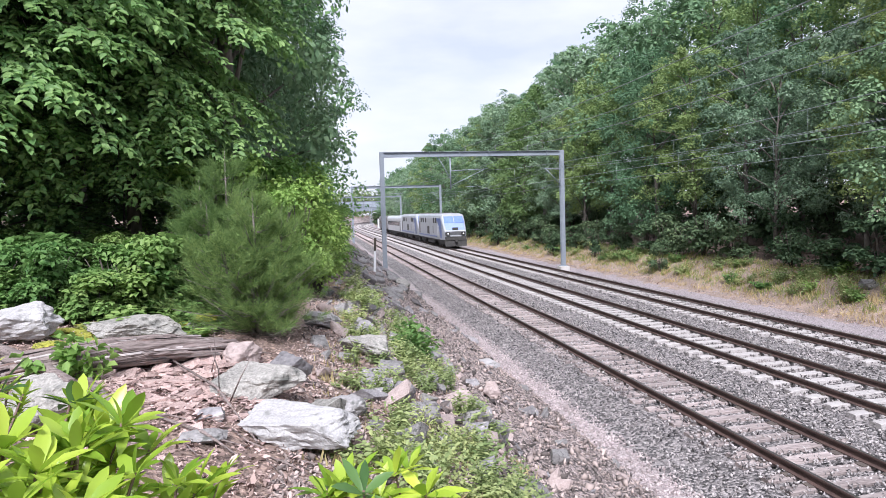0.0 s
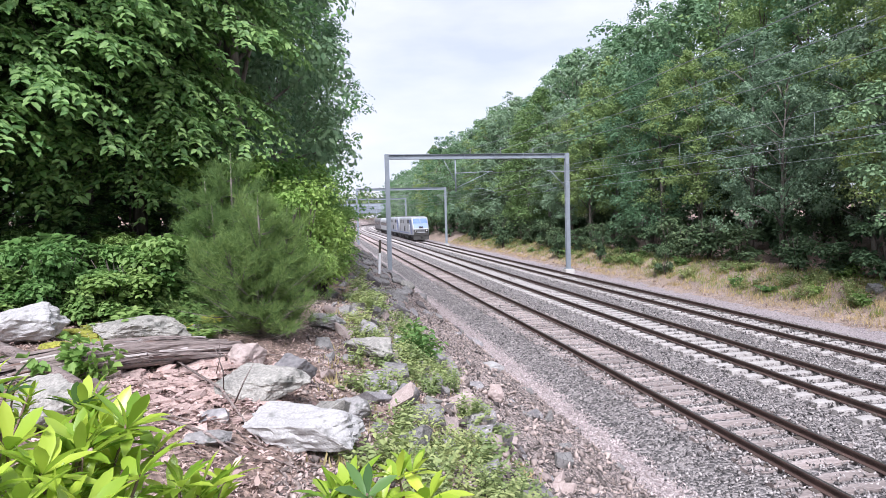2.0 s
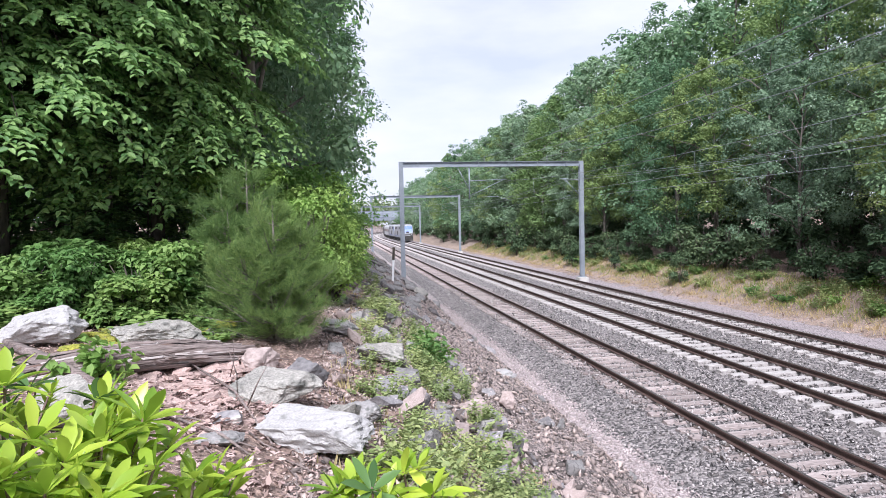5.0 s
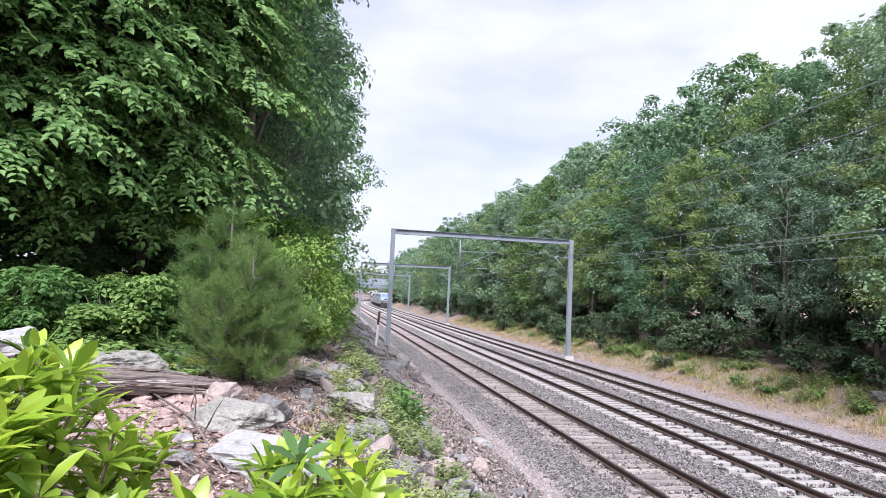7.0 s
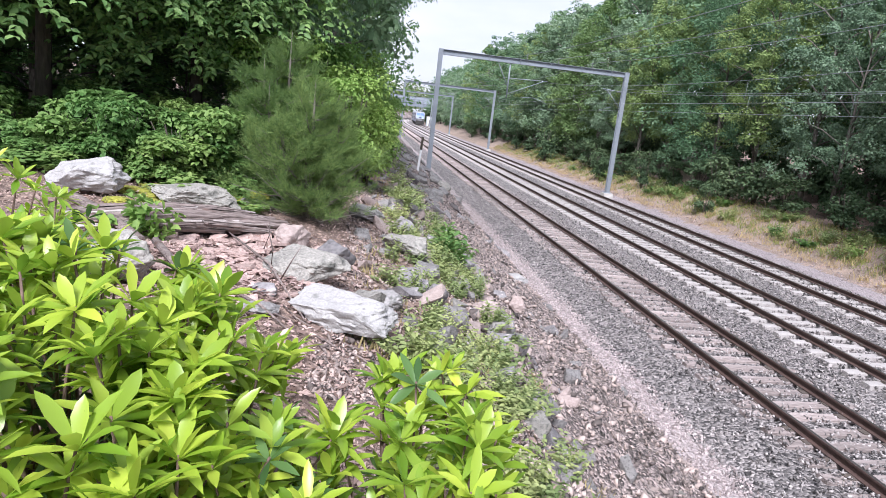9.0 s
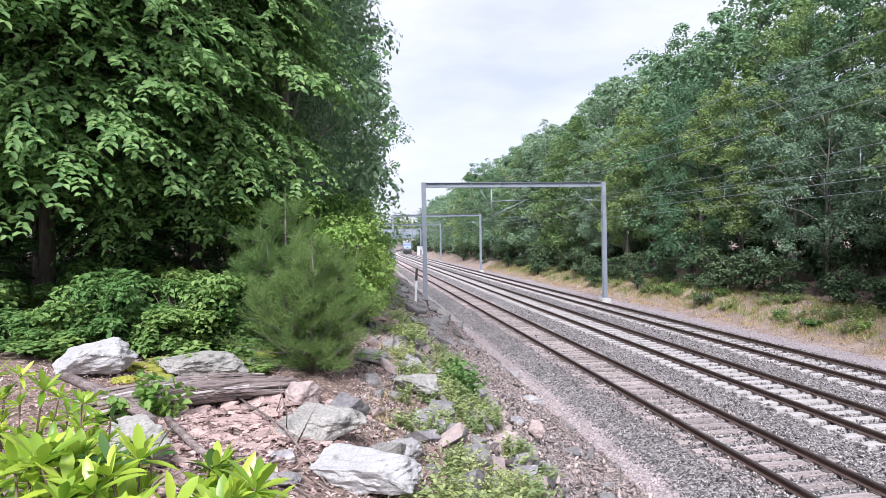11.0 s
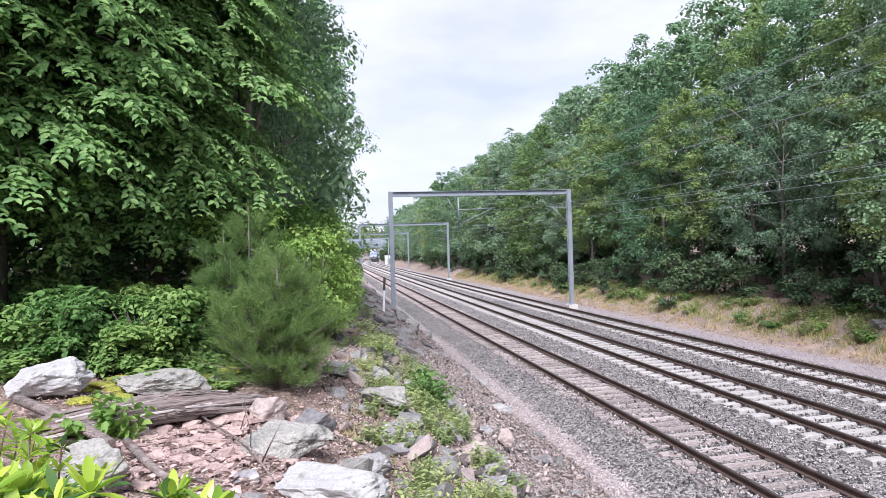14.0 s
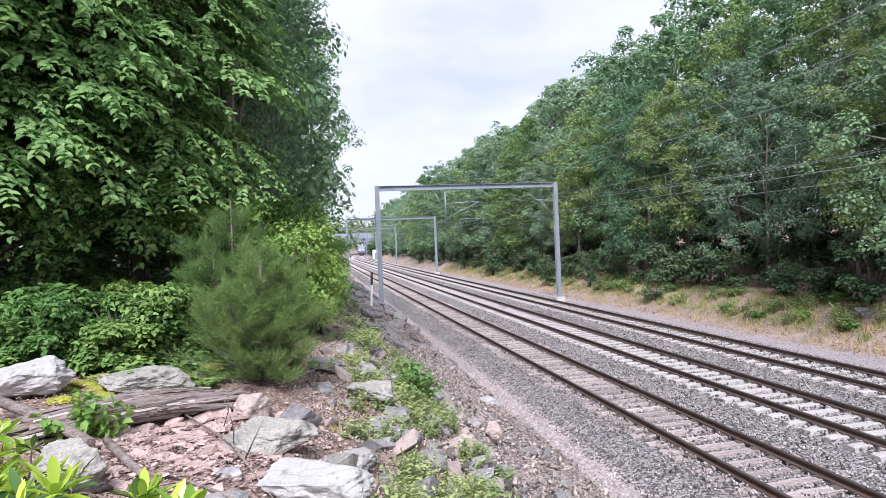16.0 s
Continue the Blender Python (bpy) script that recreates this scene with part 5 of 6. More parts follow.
def make_log():
    """A rotten grey trunk, split along its grain, lying across the clearing."""
    r = random.Random(3)
    a, b = Vector((-3.18, 8.20, 3.35)), Vector((-1.68, 9.52, 3.25))
    d = (b - a)
    length = d.length
    t = thing("fallen_log", Matrix.Translation(a) @ d.to_track_quat("X", "Z").to_matrix().to_4x4(), "weathered grey rotten log with split fibrous wood", "log")
    bm = bmesh.new()
    n, sides = 110, 36
    rings = []
    for i in range(n):
        f = i / (n - 1)
        ring = []
        for k in range(sides):
            q = 2 * math.pi * k / sides
            rad = (0.155 + 0.03 * math.sin(f * 3.0)) * (1 - 0.35 * max(0, f - 0.7) / 0.3 - 0.25 * max(0, 0.12 - f) / 0.12)
            rad *= 0.86 + 0.36 * noise.noise((f * 1.6, math.cos(q) * 2.6, math.sin(q) * 2.6)) + 0.30 * noise.noise((f * 3.5, math.cos(q) * 6.5, math.sin(q) * 6.5))
            rad *= 1 - 0.34 * max(0.0, noise.noise((q * 4.5, f * 2.2, 9.1))) - 0.16 * (k % 4 == 0)
            rad *= 1 + 0.2 * noise.noise((f * 13.0, q * 2.5, 4.2)) - 0.12 * (noise.noise((f * 26.0, q * 5.0, 7.7)) > 0.25)
            if math.sin(q) < -0.3:
                rad *= 0.82
            ring.append(bm.verts.new((f * length + 0.05 * noise.noise((q * 2, 3, 1)) * (1 if i in (0, n - 1) else 0), 1.25 * rad * math.cos(q), 0.6 * rad * math.sin(q) + 0.05 * math.sin(f * 4))))
        rings.append(ring)
    for p, q in zip(rings, rings[1:]):
        for k in range(sides):
            bm.faces.new((p[k], p[(k + 1) % sides], q[(k + 1) % sides], q[k]))
    bm.faces.new(rings[0][::-1])
    bm.faces.new(rings[-1])
    part("trunk", bm, "dead_wood", t)
    # long split plates and fibres lying along the grain
    for i in range(110):
        L = r.uniform(0.25, 1.15)
        x = r.uniform(-0.05, max(0.0, length - 0.1 - L))
        q = r.uniform(-0.5, 2.5)
        w, th = r.uniform(0.012, 0.05), r.uniform(0.006, 0.018)
        f = (x + L / 2) / length
        rr = (0.165 + 0.03 * math.sin(f * 3.0)) * (1 - 0.3 * max(0, f - 0.7) / 0.3) * r.uniform(0.66, 1.0)
        sp = bmesh.new()
        rows = []
        for k in range(6):
            g = k / 5
            wk = w * (0.35 + 0.65 * math.sin(math.pi * min(0.95, 0.15 + 0.75 * g)) + r.uniform(-0.15, 0.15))
            xx = x + L * g
            cy, cz = -1.25 * rr * math.cos(q), 0.62 * rr * math.sin(q) + 0.05 * math.sin(xx / length * 4) + r.uniform(-0.006, 0.006)
            ty, tz = math.sin(q), math.cos(q) * 0.7
            ny, nz = -math.cos(q), math.sin(q)
            rows.append([sp.verts.new((xx + r.uniform(-0.02, 0.02), cy + e * wk * ty + o * th * ny, cz + e * wk * tz + o * th * nz)) for e, o in ((-1, 0), (-0.5, 1), (0.6, 0.8), (1, 0))])
        for p, o in zip(rows, rows[1:]):
            for k in range(4):
                sp.faces.new((p[k], p[(k + 1) % 4], o[(k + 1) % 4], o[k]))
        sp.faces.new(rows[0][::-1])
        sp.faces.new(rows[-1])
        bmesh.ops.recalc_face_normals(sp, faces=sp.faces)
        part("splinter", sp, r.choice(("dead_wood", "dead_wood", "dead_wood", "pale_wood")), t)


def make_bark_plates():
    """Broken plates of pink rotten wood on the ground below the log."""
    r = random.Random(29)
    meshes = []
    for k in range(8):
        bm = bmesh.new()
        n = r.randrange(5, 8)
        ang = [2 * math.pi * (i + r.uniform(-0.3, 0.3)) / n for i in range(n)]
        rad = [r.uniform(0.6, 1.1) for _ in range(n)]
        top = [bm.verts.new((q * math.cos(a), 0.6 * q * math.sin(a), 0.09 + r.uniform(-0.04, 0.04))) for a, q in zip(ang, rad)]
        low = [bm.verts.new((1.06 * q * math.cos(a), 0.62 * q * math.sin(a), -0.12)) for a, q in zip(ang, rad)]
        bm.faces.new(top)
        for i in range(n):
            bm.faces.new((top[i], low[i], low[(i + 1) % n], top[(i + 1) % n]))
        bm.faces.new(low[::-1])
        bmesh.ops.recalc_face_normals(bm, faces=bm.faces)
        me = bpy.data.meshes.new("bark_plate")
        bm.to_mesh(me)
        bm.free()
        me.materials.append(M["rotten_pink"])
        meshes.append(me)
    for i in range(56):
        # a bank of crumbling wood along the log's front
        f, off = r.uniform(0.18, 0.98), r.uniform(0.1, 0.42)
        x, y = -3.18 + 1.5 * f + 0.66 * off, 8.2 + 1.32 * f - 0.75 * off
        w = r.uniform(0.05, 0.13)
        ob = new("bark_plate", meshes[r.randrange(8)])
        ob.matrix_basis = Matrix.LocRotScale((x, y, ground_z(x, y) + 0.02 + 0.14 * max(0.0, 0.36 - off)), Euler((r.uniform(0.05, 0.5), r.uniform(-0.2, 0.3), 0.72 + r.uniform(-0.5, 0.5))), (w, w * 0.8, w * 0.9))
        tagged(ob, "pinkish plate of rotten wood against the log", "wood chip", "rotten wood below the log")
    for i in range(170):
        x, y = r.gauss(-1.95, 0.36), r.gauss(8.1, 0.5)
        if i < 60:
            x, y = r.gauss(-2.05, 0.25), r.gauss(8.35, 0.25)
        w = r.uniform(0.035, 0.1) * (1.7 if i < 30 else 1.0)
        ob = new("bark_plate", meshes[r.randrange(8)])
        ob.matrix_basis = Matrix.LocRotScale((x, y, ground_z(x, y) + 0.012 + 0.012 * r.random()), Euler((r.uniform(-0.25, 0.25), r.uniform(-0.25, 0.25), r.uniform(0, 6.28))), (w, w, w * 0.9))
        tagged(ob, "pinkish plate of rotten wood on the leaf litter", "wood chip", "rotten wood below the log")


def make_sticks():
    r = random.Random(17)

    def stick(name, pts, rad, label, mat="dead_wood"):
        out = [(x, y, ground_z(x, y) + dz) for x, y, dz in pts]
        tagged(part(name, tube(out, rad, 6), mat), label, "stick", "fallen sticks")

    stick("branch", ((-3.5, 8.9, 0.16), (-2.9, 8.35, 0.14), (-2.5, 7.95, 0.06)), [0.04, 0.045, 0.035], "smooth brown fallen branch leaning by the log")
    stick("branch", ((-2.42, 8.0, 0.08), (-2.1, 7.45, 0.05), (-1.85, 7.1, 0.02)), [0.03, 0.026, 0.018], "grey fallen branch beside the lichened boulder")
    stick("twig", ((-2.15, 9.0, 0.06), (-1.6, 7.9, 0.09), (-1.25, 7.0, 0.04)), [0.008, 0.01, 0.006], "long thin dead twig across the litter")
    stick("twig", ((-1.75, 8.6, 0.02), (-1.68, 8.4, 0.22), (-1.7, 8.5, 0.42)), [0.006, 0.005, 0.002], "thin upright dead stalk", "dead_wood")
    stick("twig", ((-1.6, 8.0, 0.02), (-1.58, 7.9, 0.2), (-1.64, 7.95, 0.38)), [0.006, 0.005, 0.002], "thin upright dead stalk", "dead_wood")
    stick("twig", ((-1.5, 7.8, 0.02), (-1.42, 7.7, 0.18), (-1.36, 7.75, 0.3)), [0.006, 0.005, 0.002], "thin upright dead stalk", "dead_wood")
    stick("twig", ((-1.9, 7.4, 0.03), (-1.5, 6.9, 0.05), (-1.3, 6.75, 0.02)), [0.01, 0.009, 0.004], "thin dead twig on the leaf litter")
    for _ in range(80):
        x, y, a, L = r.uniform(-2.4, 0.1), r.uniform(4.6, 9.8), r.uniform(0, 6.28), r.uniform(0.1, 0.4)
        stick("twig", ((x, y, 0.01), (x + 0.5 * L * math.cos(a), y + 0.5 * L * math.sin(a), r.uniform(0.015, 0.05)), (x + L * math.cos(a + 0.2), y + L * math.sin(a + 0.2), 0.012)), [0.005, 0.005, 0.002], "thin dead twig on the leaf litter")


def make_litter():
    r = np.random.RandomState(23)

    def scatter(name, n, x0, x1, y0, y1, size, material, label, power=1.0):
        x, y = r.uniform(x0, x1, n), y0 + (y1 - y0) * r.rand(n) ** power
        z = np.array([ground_z(a, b) for a, b in zip(x, y)]) + r.uniform(0.004, 0.03, n)
        lv = Leaves(5)
        face = np.array([0, 0, 1.0]) + r.normal(size=(n, 3)) * 0.45
        face /= np.linalg.norm(face, axis=1, keepdims=True)
        a = np.cross(face, r.normal(size=(n, 3)))
        a /= np.linalg.norm(a, axis=1, keepdims=True)
        L = size * r.uniform(0.4, 1.0, n) * np.where(r.rand(n) < 0.15, 2.2, 1.0)
        lv.blades(np.stack([x, y, z], 1), a, np.cross(a, face), L, L * r.uniform(0.15, 0.6, n), 0.2)
        tagged(new(name, lv.mesh(name, material)), label, "leaf litter", kind="stuff")

    scatter("leaf_litter", 32000, -4.5, 0.5, 4.0, 11.5, 0.036, "leaf_litter", "dry pinkish-brown fallen leaves on the clearing")
    scatter("shrub_litter", 9000, -1.6, 0.2, 4.2, 6.6, 0.032, "leaf_litter", "dry brown leaves and chips under the shrubs")
    scatter("verge_litter", 26000, 19.0, 23.5, 13, 75, 0.11, "leaf_litter", "dry fallen leaves on the far verge", 1.4)

    n = 3600
    x, y = r.normal(-1.85, 0.45, n), r.normal(7.9, 0.7, n)
    z = np.array([ground_z(a, b) for a, b in zip(x, y)]) + r.uniform(0.0, 0.03, n)
    lv = Leaves(15)
    face = np.array([0, 0, 1.0]) + r.normal(size=(n, 3)) * 0.3
    face /= np.linalg.norm(face, axis=1, keepdims=True)
    a = np.cross(face, r.normal(size=(n, 3)))
    a /= np.linalg.norm(a, axis=1, keepdims=True)
    L = 0.012 + 0.06 * r.rand(n) ** 2
    lv.blades(np.stack([x, y, z], 1), a, np.cross(a, face), L, L * r.uniform(0.4, 0.8, n), 0.08, True)
    tagged(new("rotten_wood", lv.mesh("rotten_wood", "wood_flake")), "pinkish flakes of rotten wood below the log", "wood chips", kind="stuff")

    def grass(name, n, x0, x1, y0, y1, h, material, label, clump=0.35, power=1.3):
        m = n // 14
        cx, cy = r.uniform(x0, x1, m), y0 + (y1 - y0) * r.rand(m) ** power
        x = np.repeat(cx, 14) + r.normal(size=m * 14) * clump * 0.4
        y = np.repeat(cy, 14) + r.normal(size=m * 14) * clump * 0.4
        z = np.array([ground_z(a, b) for a, b in zip(x, y)]) - 0.02
        k = len(x)
        a = np.array([0, 0, 1.0]) + r.normal(size=(k, 3)) * 0.4
        a /= np.linalg.norm(a, axis=1, keepdims=True)
        s = np.cross(a, r.normal(size=(k, 3)))
        s /= np.linalg.norm(s, axis=1, keepdims=True)
        lv = Leaves(6)
        L = h * r.uniform(0.5, 1.3, k)
        lv.blades(np.stack([x, y, z], 1), a, s, L, L * 0.06 + 0.006, 0.1)
        tagged(new(name, lv.mesh(name, material)), label, "grass", kind="stuff")

    grass("dry_grass", 24000, 19.6, 23.4, 13, 110, 0.3, "dry_grass", "dry straw-coloured grass on the far verge")
    grass("green_grass", 26000, 20.4, 23.8, 13, 110, 0.3, "green_grass", "green grass tufts on the far verge")
    grass("brow_grass", 2600, -0.9, 1.2, 6.8, 20, 0.1, "dry_grass", "thin dry grass among the stones", 0.2)


def weed_mesh(seed, material, leaf, n=17, tall=1.0):
    """A low leafy weed: many stalks with paired leaves."""
    r = random.Random(seed)
    lv = Leaves(seed)
    for i in range(n):
        a, lean = r.uniform(0, 6.28), r.uniform(0.1, 0.75)
        lv.spray((r.uniform(-0.25, 0.25), r.uniform(-0.25, 0.25), 0.0), (lean * math.cos(a), lean * math.sin(a), 0.9), r.uniform(0.5, 1.0) * tall, 7, leaf, 0.15)
    return lv.mesh("foliage", material)


def make_weeds():
    rng = random.Random(71)
    light = [weed_mesh(500 + k, "leaf_weed", 0.1, 20) for k in range(3)]
    green = [weed_mesh(510 + k, "leaf_shrub", 0.16) for k in range(3)]
    maple = [weed_mesh(520 + k, "leaf_bright", 0.24, 8) for k in range(3)]

    def put(kind, x, y, h, w, label, group="weeds on the brow"):
        ob = thing("weed", scaled(x, y, ground_z(x, y) - 0.01, rng.uniform(0, 360), w, h), label, "weed", group)
        part("foliage", kind[rng.randrange(3)], None, ob)

    for x, y, h, w in ((0.45, 12.9, 0.85, 0.6), (0.3, 13.2, 0.7, 0.65), (0.55, 13.1, 0.7, 0.5)):
        put(green, x, y, h, w, "upright green weed on the rubble slope")
    for _ in range(115):
        y = rng.uniform(6.2, 17)
        x = rng.uniform(-0.75, 0.7) + 0.02 * (y - 6)
        put(light, x, y, rng.uniform(0.2, 0.5), rng.uniform(0.28, 0.5), "low pale green weed between stones")
    for _ in range(26):
        put(light, rng.uniform(-0.55, 0.35), rng.uniform(5.4, 8.4), rng.uniform(0.2, 0.42), rng.uniform(0.24, 0.4), "pale green weeds at the edge of the slope")
    for _ in range(16):
        put(light, rng.uniform(-0.6, 0.4), rng.uniform(14, 30), rng.uniform(0.3, 0.6), rng.uniform(0.5, 0.9), "yellow-green weeds on the brow")
    for _ in range(150):
        put(rng.choice((light, light, light, green)), rng.uniform(20.9, 23.2), 13 + 75 * rng.random() ** 1.3, rng.uniform(0.5, 1.1), rng.uniform(0.7, 1.4), "green weeds in the dry grass of the far verge", "weeds on the far verge")
    # seedling in front of the log, weeds round the boulders and along the undergrowth
    put(maple, -2.7, 8.25, 0.56, 0.36, "maple seedling growing before the log", "seedlings")
    put(maple, -2.52, 8.3, 0.46, 0.32, "maple seedling growing before the log", "seedlings")
    for _ in range(26):
        put(green, rng.uniform(-5.2, -2.0), rng.uniform(10.2, 11.4), rng.uniform(0.2, 0.42), rng.uniform(0.35, 0.6), "leafy green weed by the undergrowth", "seedlings")
    for _ in range(8):
        put(light, rng.uniform(-3.2, -2.2), rng.uniform(9.4, 10.3), rng.uniform(0.1, 0.2), rng.uniform(0.25, 0.35), "pale weeds between the boulders", "seedlings")


# ---- the laurel shrubs close by ----
def whorl_mesh(seed, leaves, size, material):
    """A rosette of long pointed leaves round a shoot tip."""
    r = random.Random(seed)
    verts, faces = [], []
    for i in range(leaves):
        a = 2 * math.pi * i / leaves + r.uniform(-0.25, 0.25)
        rise = r.uniform(0.5, 1.25) if i % 2 else r.uniform(0.0, 0.8)
        L, w = size * r.uniform(0.75, 1.15), size * r.uniform(0.19, 0.26)
        ca, sa = math.cos(a), math.sin(a)
        n0 = len(verts)
        prof = ((0.0, 0.06), (0.2, 0.6), (0.5, 1.0), (0.78, 0.66), (1.0, 0.0))
        for f, g in prof:
            out = L * f * math.cos(rise) * 0.98
            up = L * f * math.sin(rise) - 0.22 * L * f * f
            hw = w * 0.5 * g
            cup = 0.32 * hw
            for e in (-1, 0, 1):
                verts.append((out * ca - e * hw * sa, out * sa + e * hw * ca, up + (cup if e else 0.0)))
        for k in range(4):
            b = n0 + 3 * k
            faces += [(b, b + 1, b + 4, b + 3), (b + 1, b + 2, b + 5, b + 4)]
    return as_mesh("leaf_whorl", verts, faces, (material,), True)


def laurel(x, y, shoots, seed, label, size=1.0):
    rng = random.Random(seed)
    base = ground_z(x, y)
    t = thing("laurel_shrub", pose(x, y, base - 0.03), label, "shrub", "shrubs beside the camera")
    bm = bmesh.new()
    for px, py, pz, old in shoots:
        dx, dy, dz = px - x, py - y, pz - base + 0.03
        root = (rng.uniform(-0.12, 0.12) + 0.45 * dx, rng.uniform(-0.12, 0.12) + 0.45 * dy, 0.0)
        mid = (root[0] * 0.4 + dx * 0.6 + rng.uniform(-0.04, 0.04), root[1] * 0.4 + dy * 0.6 + rng.uniform(-0.04, 0.04), dz * 0.55)
        add_tube(bm, [root, mid, (dx, dy, dz)], [0.007, 0.005, 0.003], 5)
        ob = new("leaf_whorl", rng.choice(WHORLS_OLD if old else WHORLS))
        ob.parent = t
        s = rng.uniform(0.8, 1.15) * size
        ob.matrix_basis = Matrix.LocRotScale((dx, dy, dz - 0.01), Euler((rng.uniform(-0.4, 0.4), rng.uniform(-0.4, 0.4), rng.uniform(0, 6.28))), (s, s, s))
        # older leaves lower on the same shoot
        for f in (0.87, 0.74, 0.6, 0.46):
            if rng.random() < 0.72:
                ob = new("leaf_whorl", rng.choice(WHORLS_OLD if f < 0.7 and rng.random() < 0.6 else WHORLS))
                ob.parent = t
                s = rng.uniform(0.75, 1.0) * size
                ob.matrix_basis = Matrix.LocRotScale((mid[0] + (dx - mid[0]) * (f - 0.55) / 0.45, mid[1] + (dy - mid[1]) * (f - 0.55) / 0.45, dz * f), Euler((rng.uniform(-0.4, 0.4), rng.uniform(-0.4, 0.4), rng.uniform(0, 6.28))), (s, s, s))
    part("stem", bm, "twig_bark", t, "thin brown stems")


M["wood_flake"] = leafy("wood_flake", (0.13, 0.085, 0.075), (0.50, 0.37, 0.34), 0.05, 0.9, 0.0)
M["leaf_weed"] = leafy("leaf_weed", (0.19, 0.25, 0.09), (0.40, 0.46, 0.20), 0.35, 0.6, 0.02)
M["twig_bark"] = surface("twig_bark", (0.10, 0.06, 0.05), (0.26, 0.18, 0.14), 30, 4, 0.9)


def make_laurels():
    rng = random.Random(88)
    shoots = []
    for _ in range(105):
        x, y = rng.uniform(-1.98, -1.1), rng.uniform(4.35, 5.2)
        top = float(np.interp(x, [-2.0, -1.5, -1.3, -1.0], [4.12, 4.09, 3.98, 3.72])) - 0.22 * max(0, 4.9 - y) - 0.3 * max(0, y - 5.0)
        shoots.append((x, y, top - 0.03 - abs(rng.gauss(0, 0.06)), rng.random() < 0.1))
    for _ in range(44):
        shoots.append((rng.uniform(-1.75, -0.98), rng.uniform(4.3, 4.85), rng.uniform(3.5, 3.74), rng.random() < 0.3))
    laurel(-1.5, 4.8, shoots, 1, "leafy shrub with bright yellow-green whorled leaves")
    shoots = []
    for _ in range(31):
        a, d = rng.uniform(0, 6.28), rng.random() ** 0.6
        x, y = -0.77 + 0.25 * d * math.cos(a), 4.85 + 0.42 * d * math.sin(a)
        top = 3.80 - 0.14 * d * d + 0.22 * (y - 5.0) - 0.3 * max(0, x + 0.66)
        shoots.append((x, y, top - abs(rng.gauss(0, 0.045)), rng.random() < 0.1))
    for _ in range(16):
        shoots.append((rng.uniform(-0.95, -0.48), rng.uniform(4.4, 5.0), rng.uniform(3.3, 3.56), rng.random() < 0.25))
    laurel(-0.68, 4.85, shoots, 2, "smaller leafy shrub with bright yellow-green whorled leaves")
    shoots = []
    for _ in range(42):
        a, d = rng.uniform(0, 6.28), rng.random() ** 0.6
        x, y = -2.2 + 0.42 * d * math.cos(a), 5.6 + 0.42 * d * math.sin(a)
        shoots.append((x, y, 4.18 - 0.3 * d * d - abs(rng.gauss(0, 0.12)), rng.random() < 0.1))
    laurel(-2.2, 5.6, shoots, 3, "leafy shrub with bright green whorled leaves beside the boulder", 0.72)


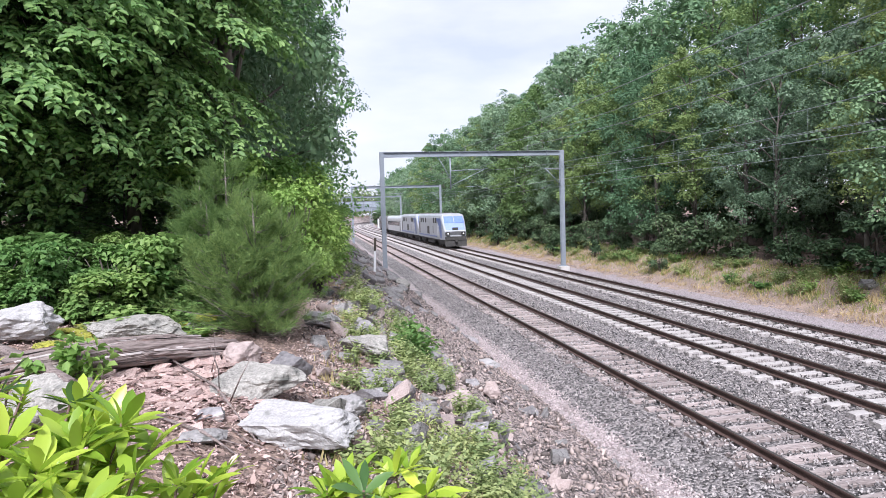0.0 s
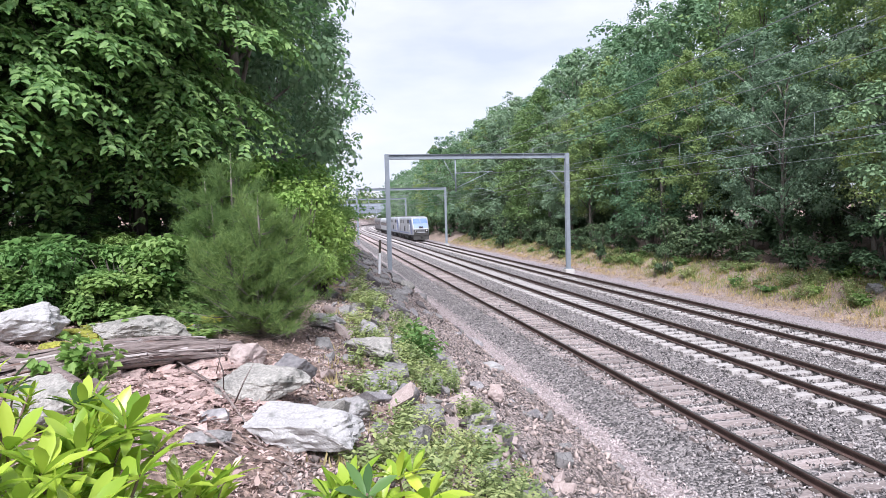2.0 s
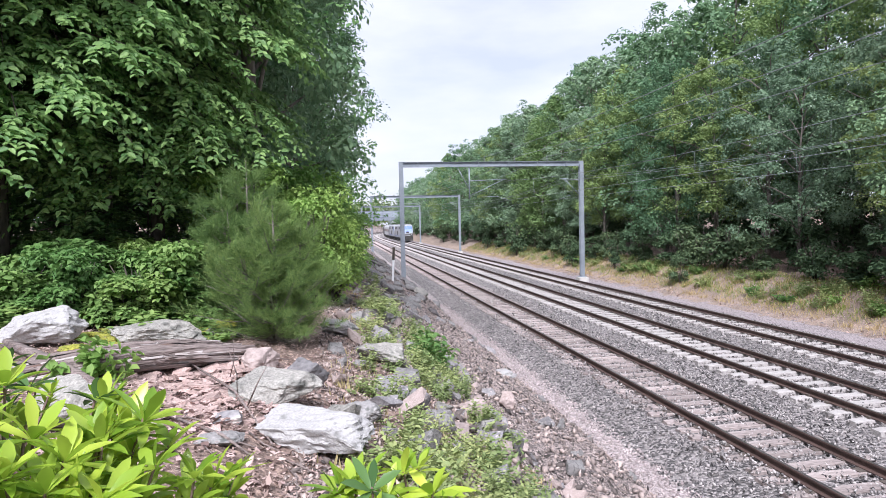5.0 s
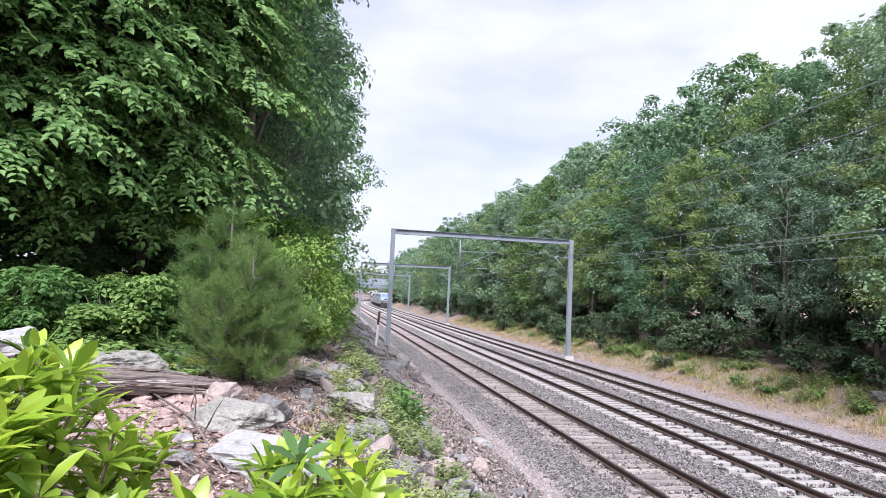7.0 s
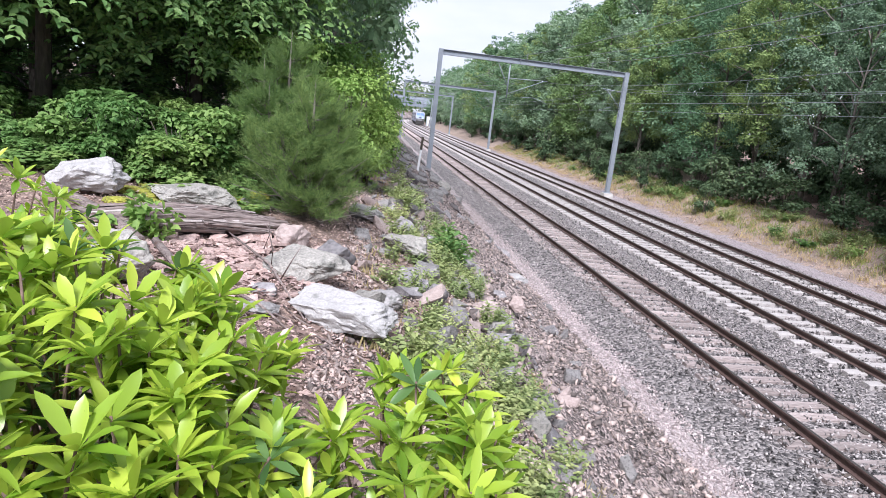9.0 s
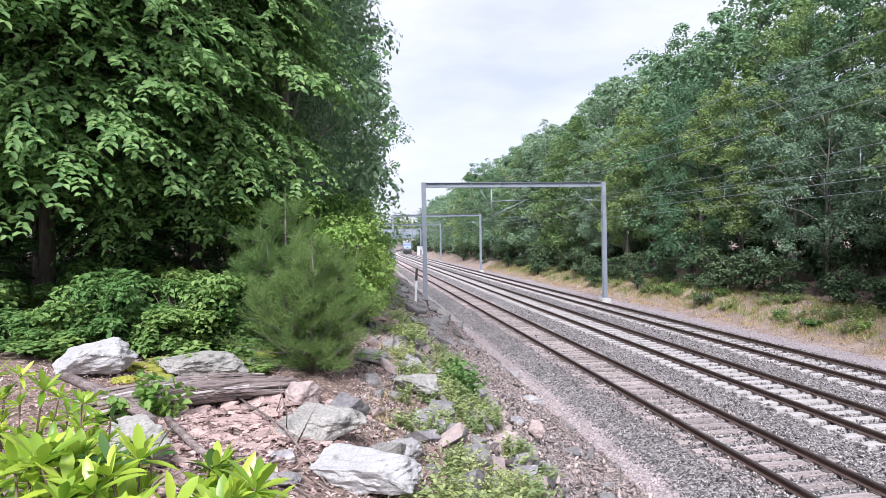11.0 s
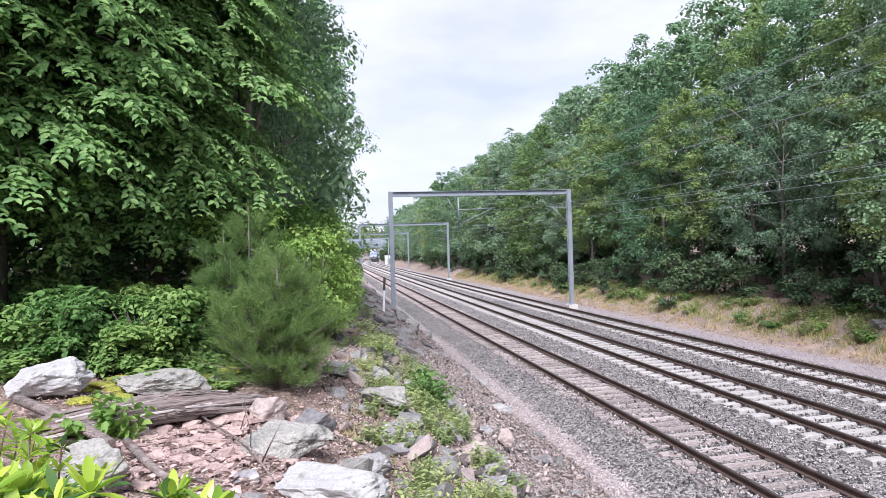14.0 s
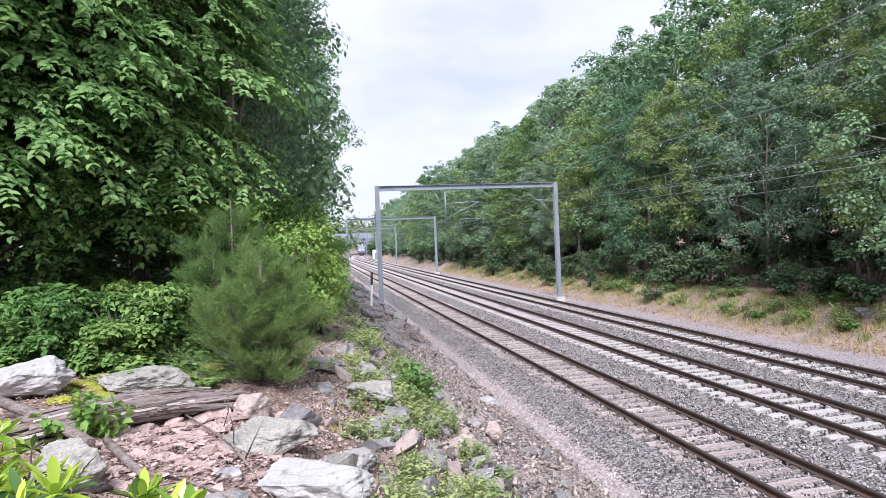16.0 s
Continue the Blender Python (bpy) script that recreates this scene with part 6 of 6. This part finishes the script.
# ---- along the line ----
def make_lineside():
    x, y = 1.75, 37.0
    z = ground_z(x, y)
    p = thing("marker_post", pose(x, y, z - 0.62), "white-painted marker post with a dark top", "post")
    part("shaft", box((-0.055, -0.055, 0), (0.055, 0.055, 1.75), 0.008), "white_paint", p, m=pose(0, 0, 0, 0, 3, 0))
    part("cap", box((-0.06, -0.06, 1.75), (0.06, 0.06, 2.45), 0.008), "bark_dark", p, "dark top section", pose(0, 0, 0, 0, 3, 0))
    hx, hy = 18.6 + bend(230), 230
    h = thing("signal_hut", pose(hx, hy, -0.45), "pale metal signal hut beside the far track", "hut")
    part("wall", box((0, 0, 0), (2.4, 3.6, 3.3), 0.03), "hut_paint", h)
    part("roof", box((-0.12, -0.12, 3.3), (2.52, 3.72, 3.45), 0.03), "concrete", h)
    part("door", box((0.7, -0.04, 0.1), (1.6, 0.0, 2.2), 0.01), "train_grey", h)
    # road bridge across the line, far off
    by = 345.0
    bx = bend(by) + 11
    b = thing("road_bridge", pose(bx, by, 0), "long blue-grey steel road bridge over the line", "bridge")
    deck = part("girder", box((-70, 0, 6.6), (60, 9, 8.6), 0.1), "bridge_steel", b)
    part("parapet", box((-70, -0.15, 8.6), (60, 0.1, 11.6), 0.03), "bridge_pale", deck, "pale screened parapet")
    for k in range(26):
        part("parapet_post", box((-69 + 5 * k, -0.3, 8.6), (-68.7 + 5 * k, -0.15, 11.8)), "bridge_steel", deck)
    for x in (-13, 13, 33, -33):
        pier = part("pier", box((x - 0.7, 1.5, -1.5), (x + 0.7, 7.5, 6.6), 0.08), "concrete", b, "concrete bridge pier")
        part("pier_cap", box((x - 1.1, 0.8, 5.8), (x + 1.1, 8.2, 6.62), 0.06), "concrete", pier)
    # a low bluff of rock and a pale tree stem on the far verge
    rock("boulder", 22.3, 26.4, 0.75, (0.5, 0.4, 0.3), 41, "granite", "grey boulder half hidden in the far verge", (0, 0, 0))


M["bridge_pale"] = surface("bridge_pale", (0.26, 0.30, 0.35), (0.33, 0.37, 0.42), 2, 0.3, 0.7, bump=0)


def make_distance():
    """Wooded hills that close the view."""
    r = random.Random(12)
    lv = Leaves(90)
    for i in range(300):
        x, y = r.uniform(-160, 230), r.uniform(420, 640)
        h = r.uniform(15, 23)
        z = 2 + 0.02 * (y - 420)
        lv.cloud((x, y, z + h * 0.55), (7.5, 7.5, h * 0.5), 110, 2.6)
    tagged(new("distant_woods", lv.mesh("distant_woods", "distant_green")), "wooded hills beyond the bridge with haze put into their green", "woods", kind="stuff")


make_boulders()
make_slope_rocks()
make_log()
make_bark_plates()
make_sticks()
make_litter()
make_weeds()
WHORLS = [whorl_mesh(700 + k, 9 + k % 3, 0.122, "leaf_laurel") for k in range(6)]
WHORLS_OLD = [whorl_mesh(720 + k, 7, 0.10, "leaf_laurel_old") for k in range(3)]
make_laurels()
make_lineside()
make_distance()


motions()
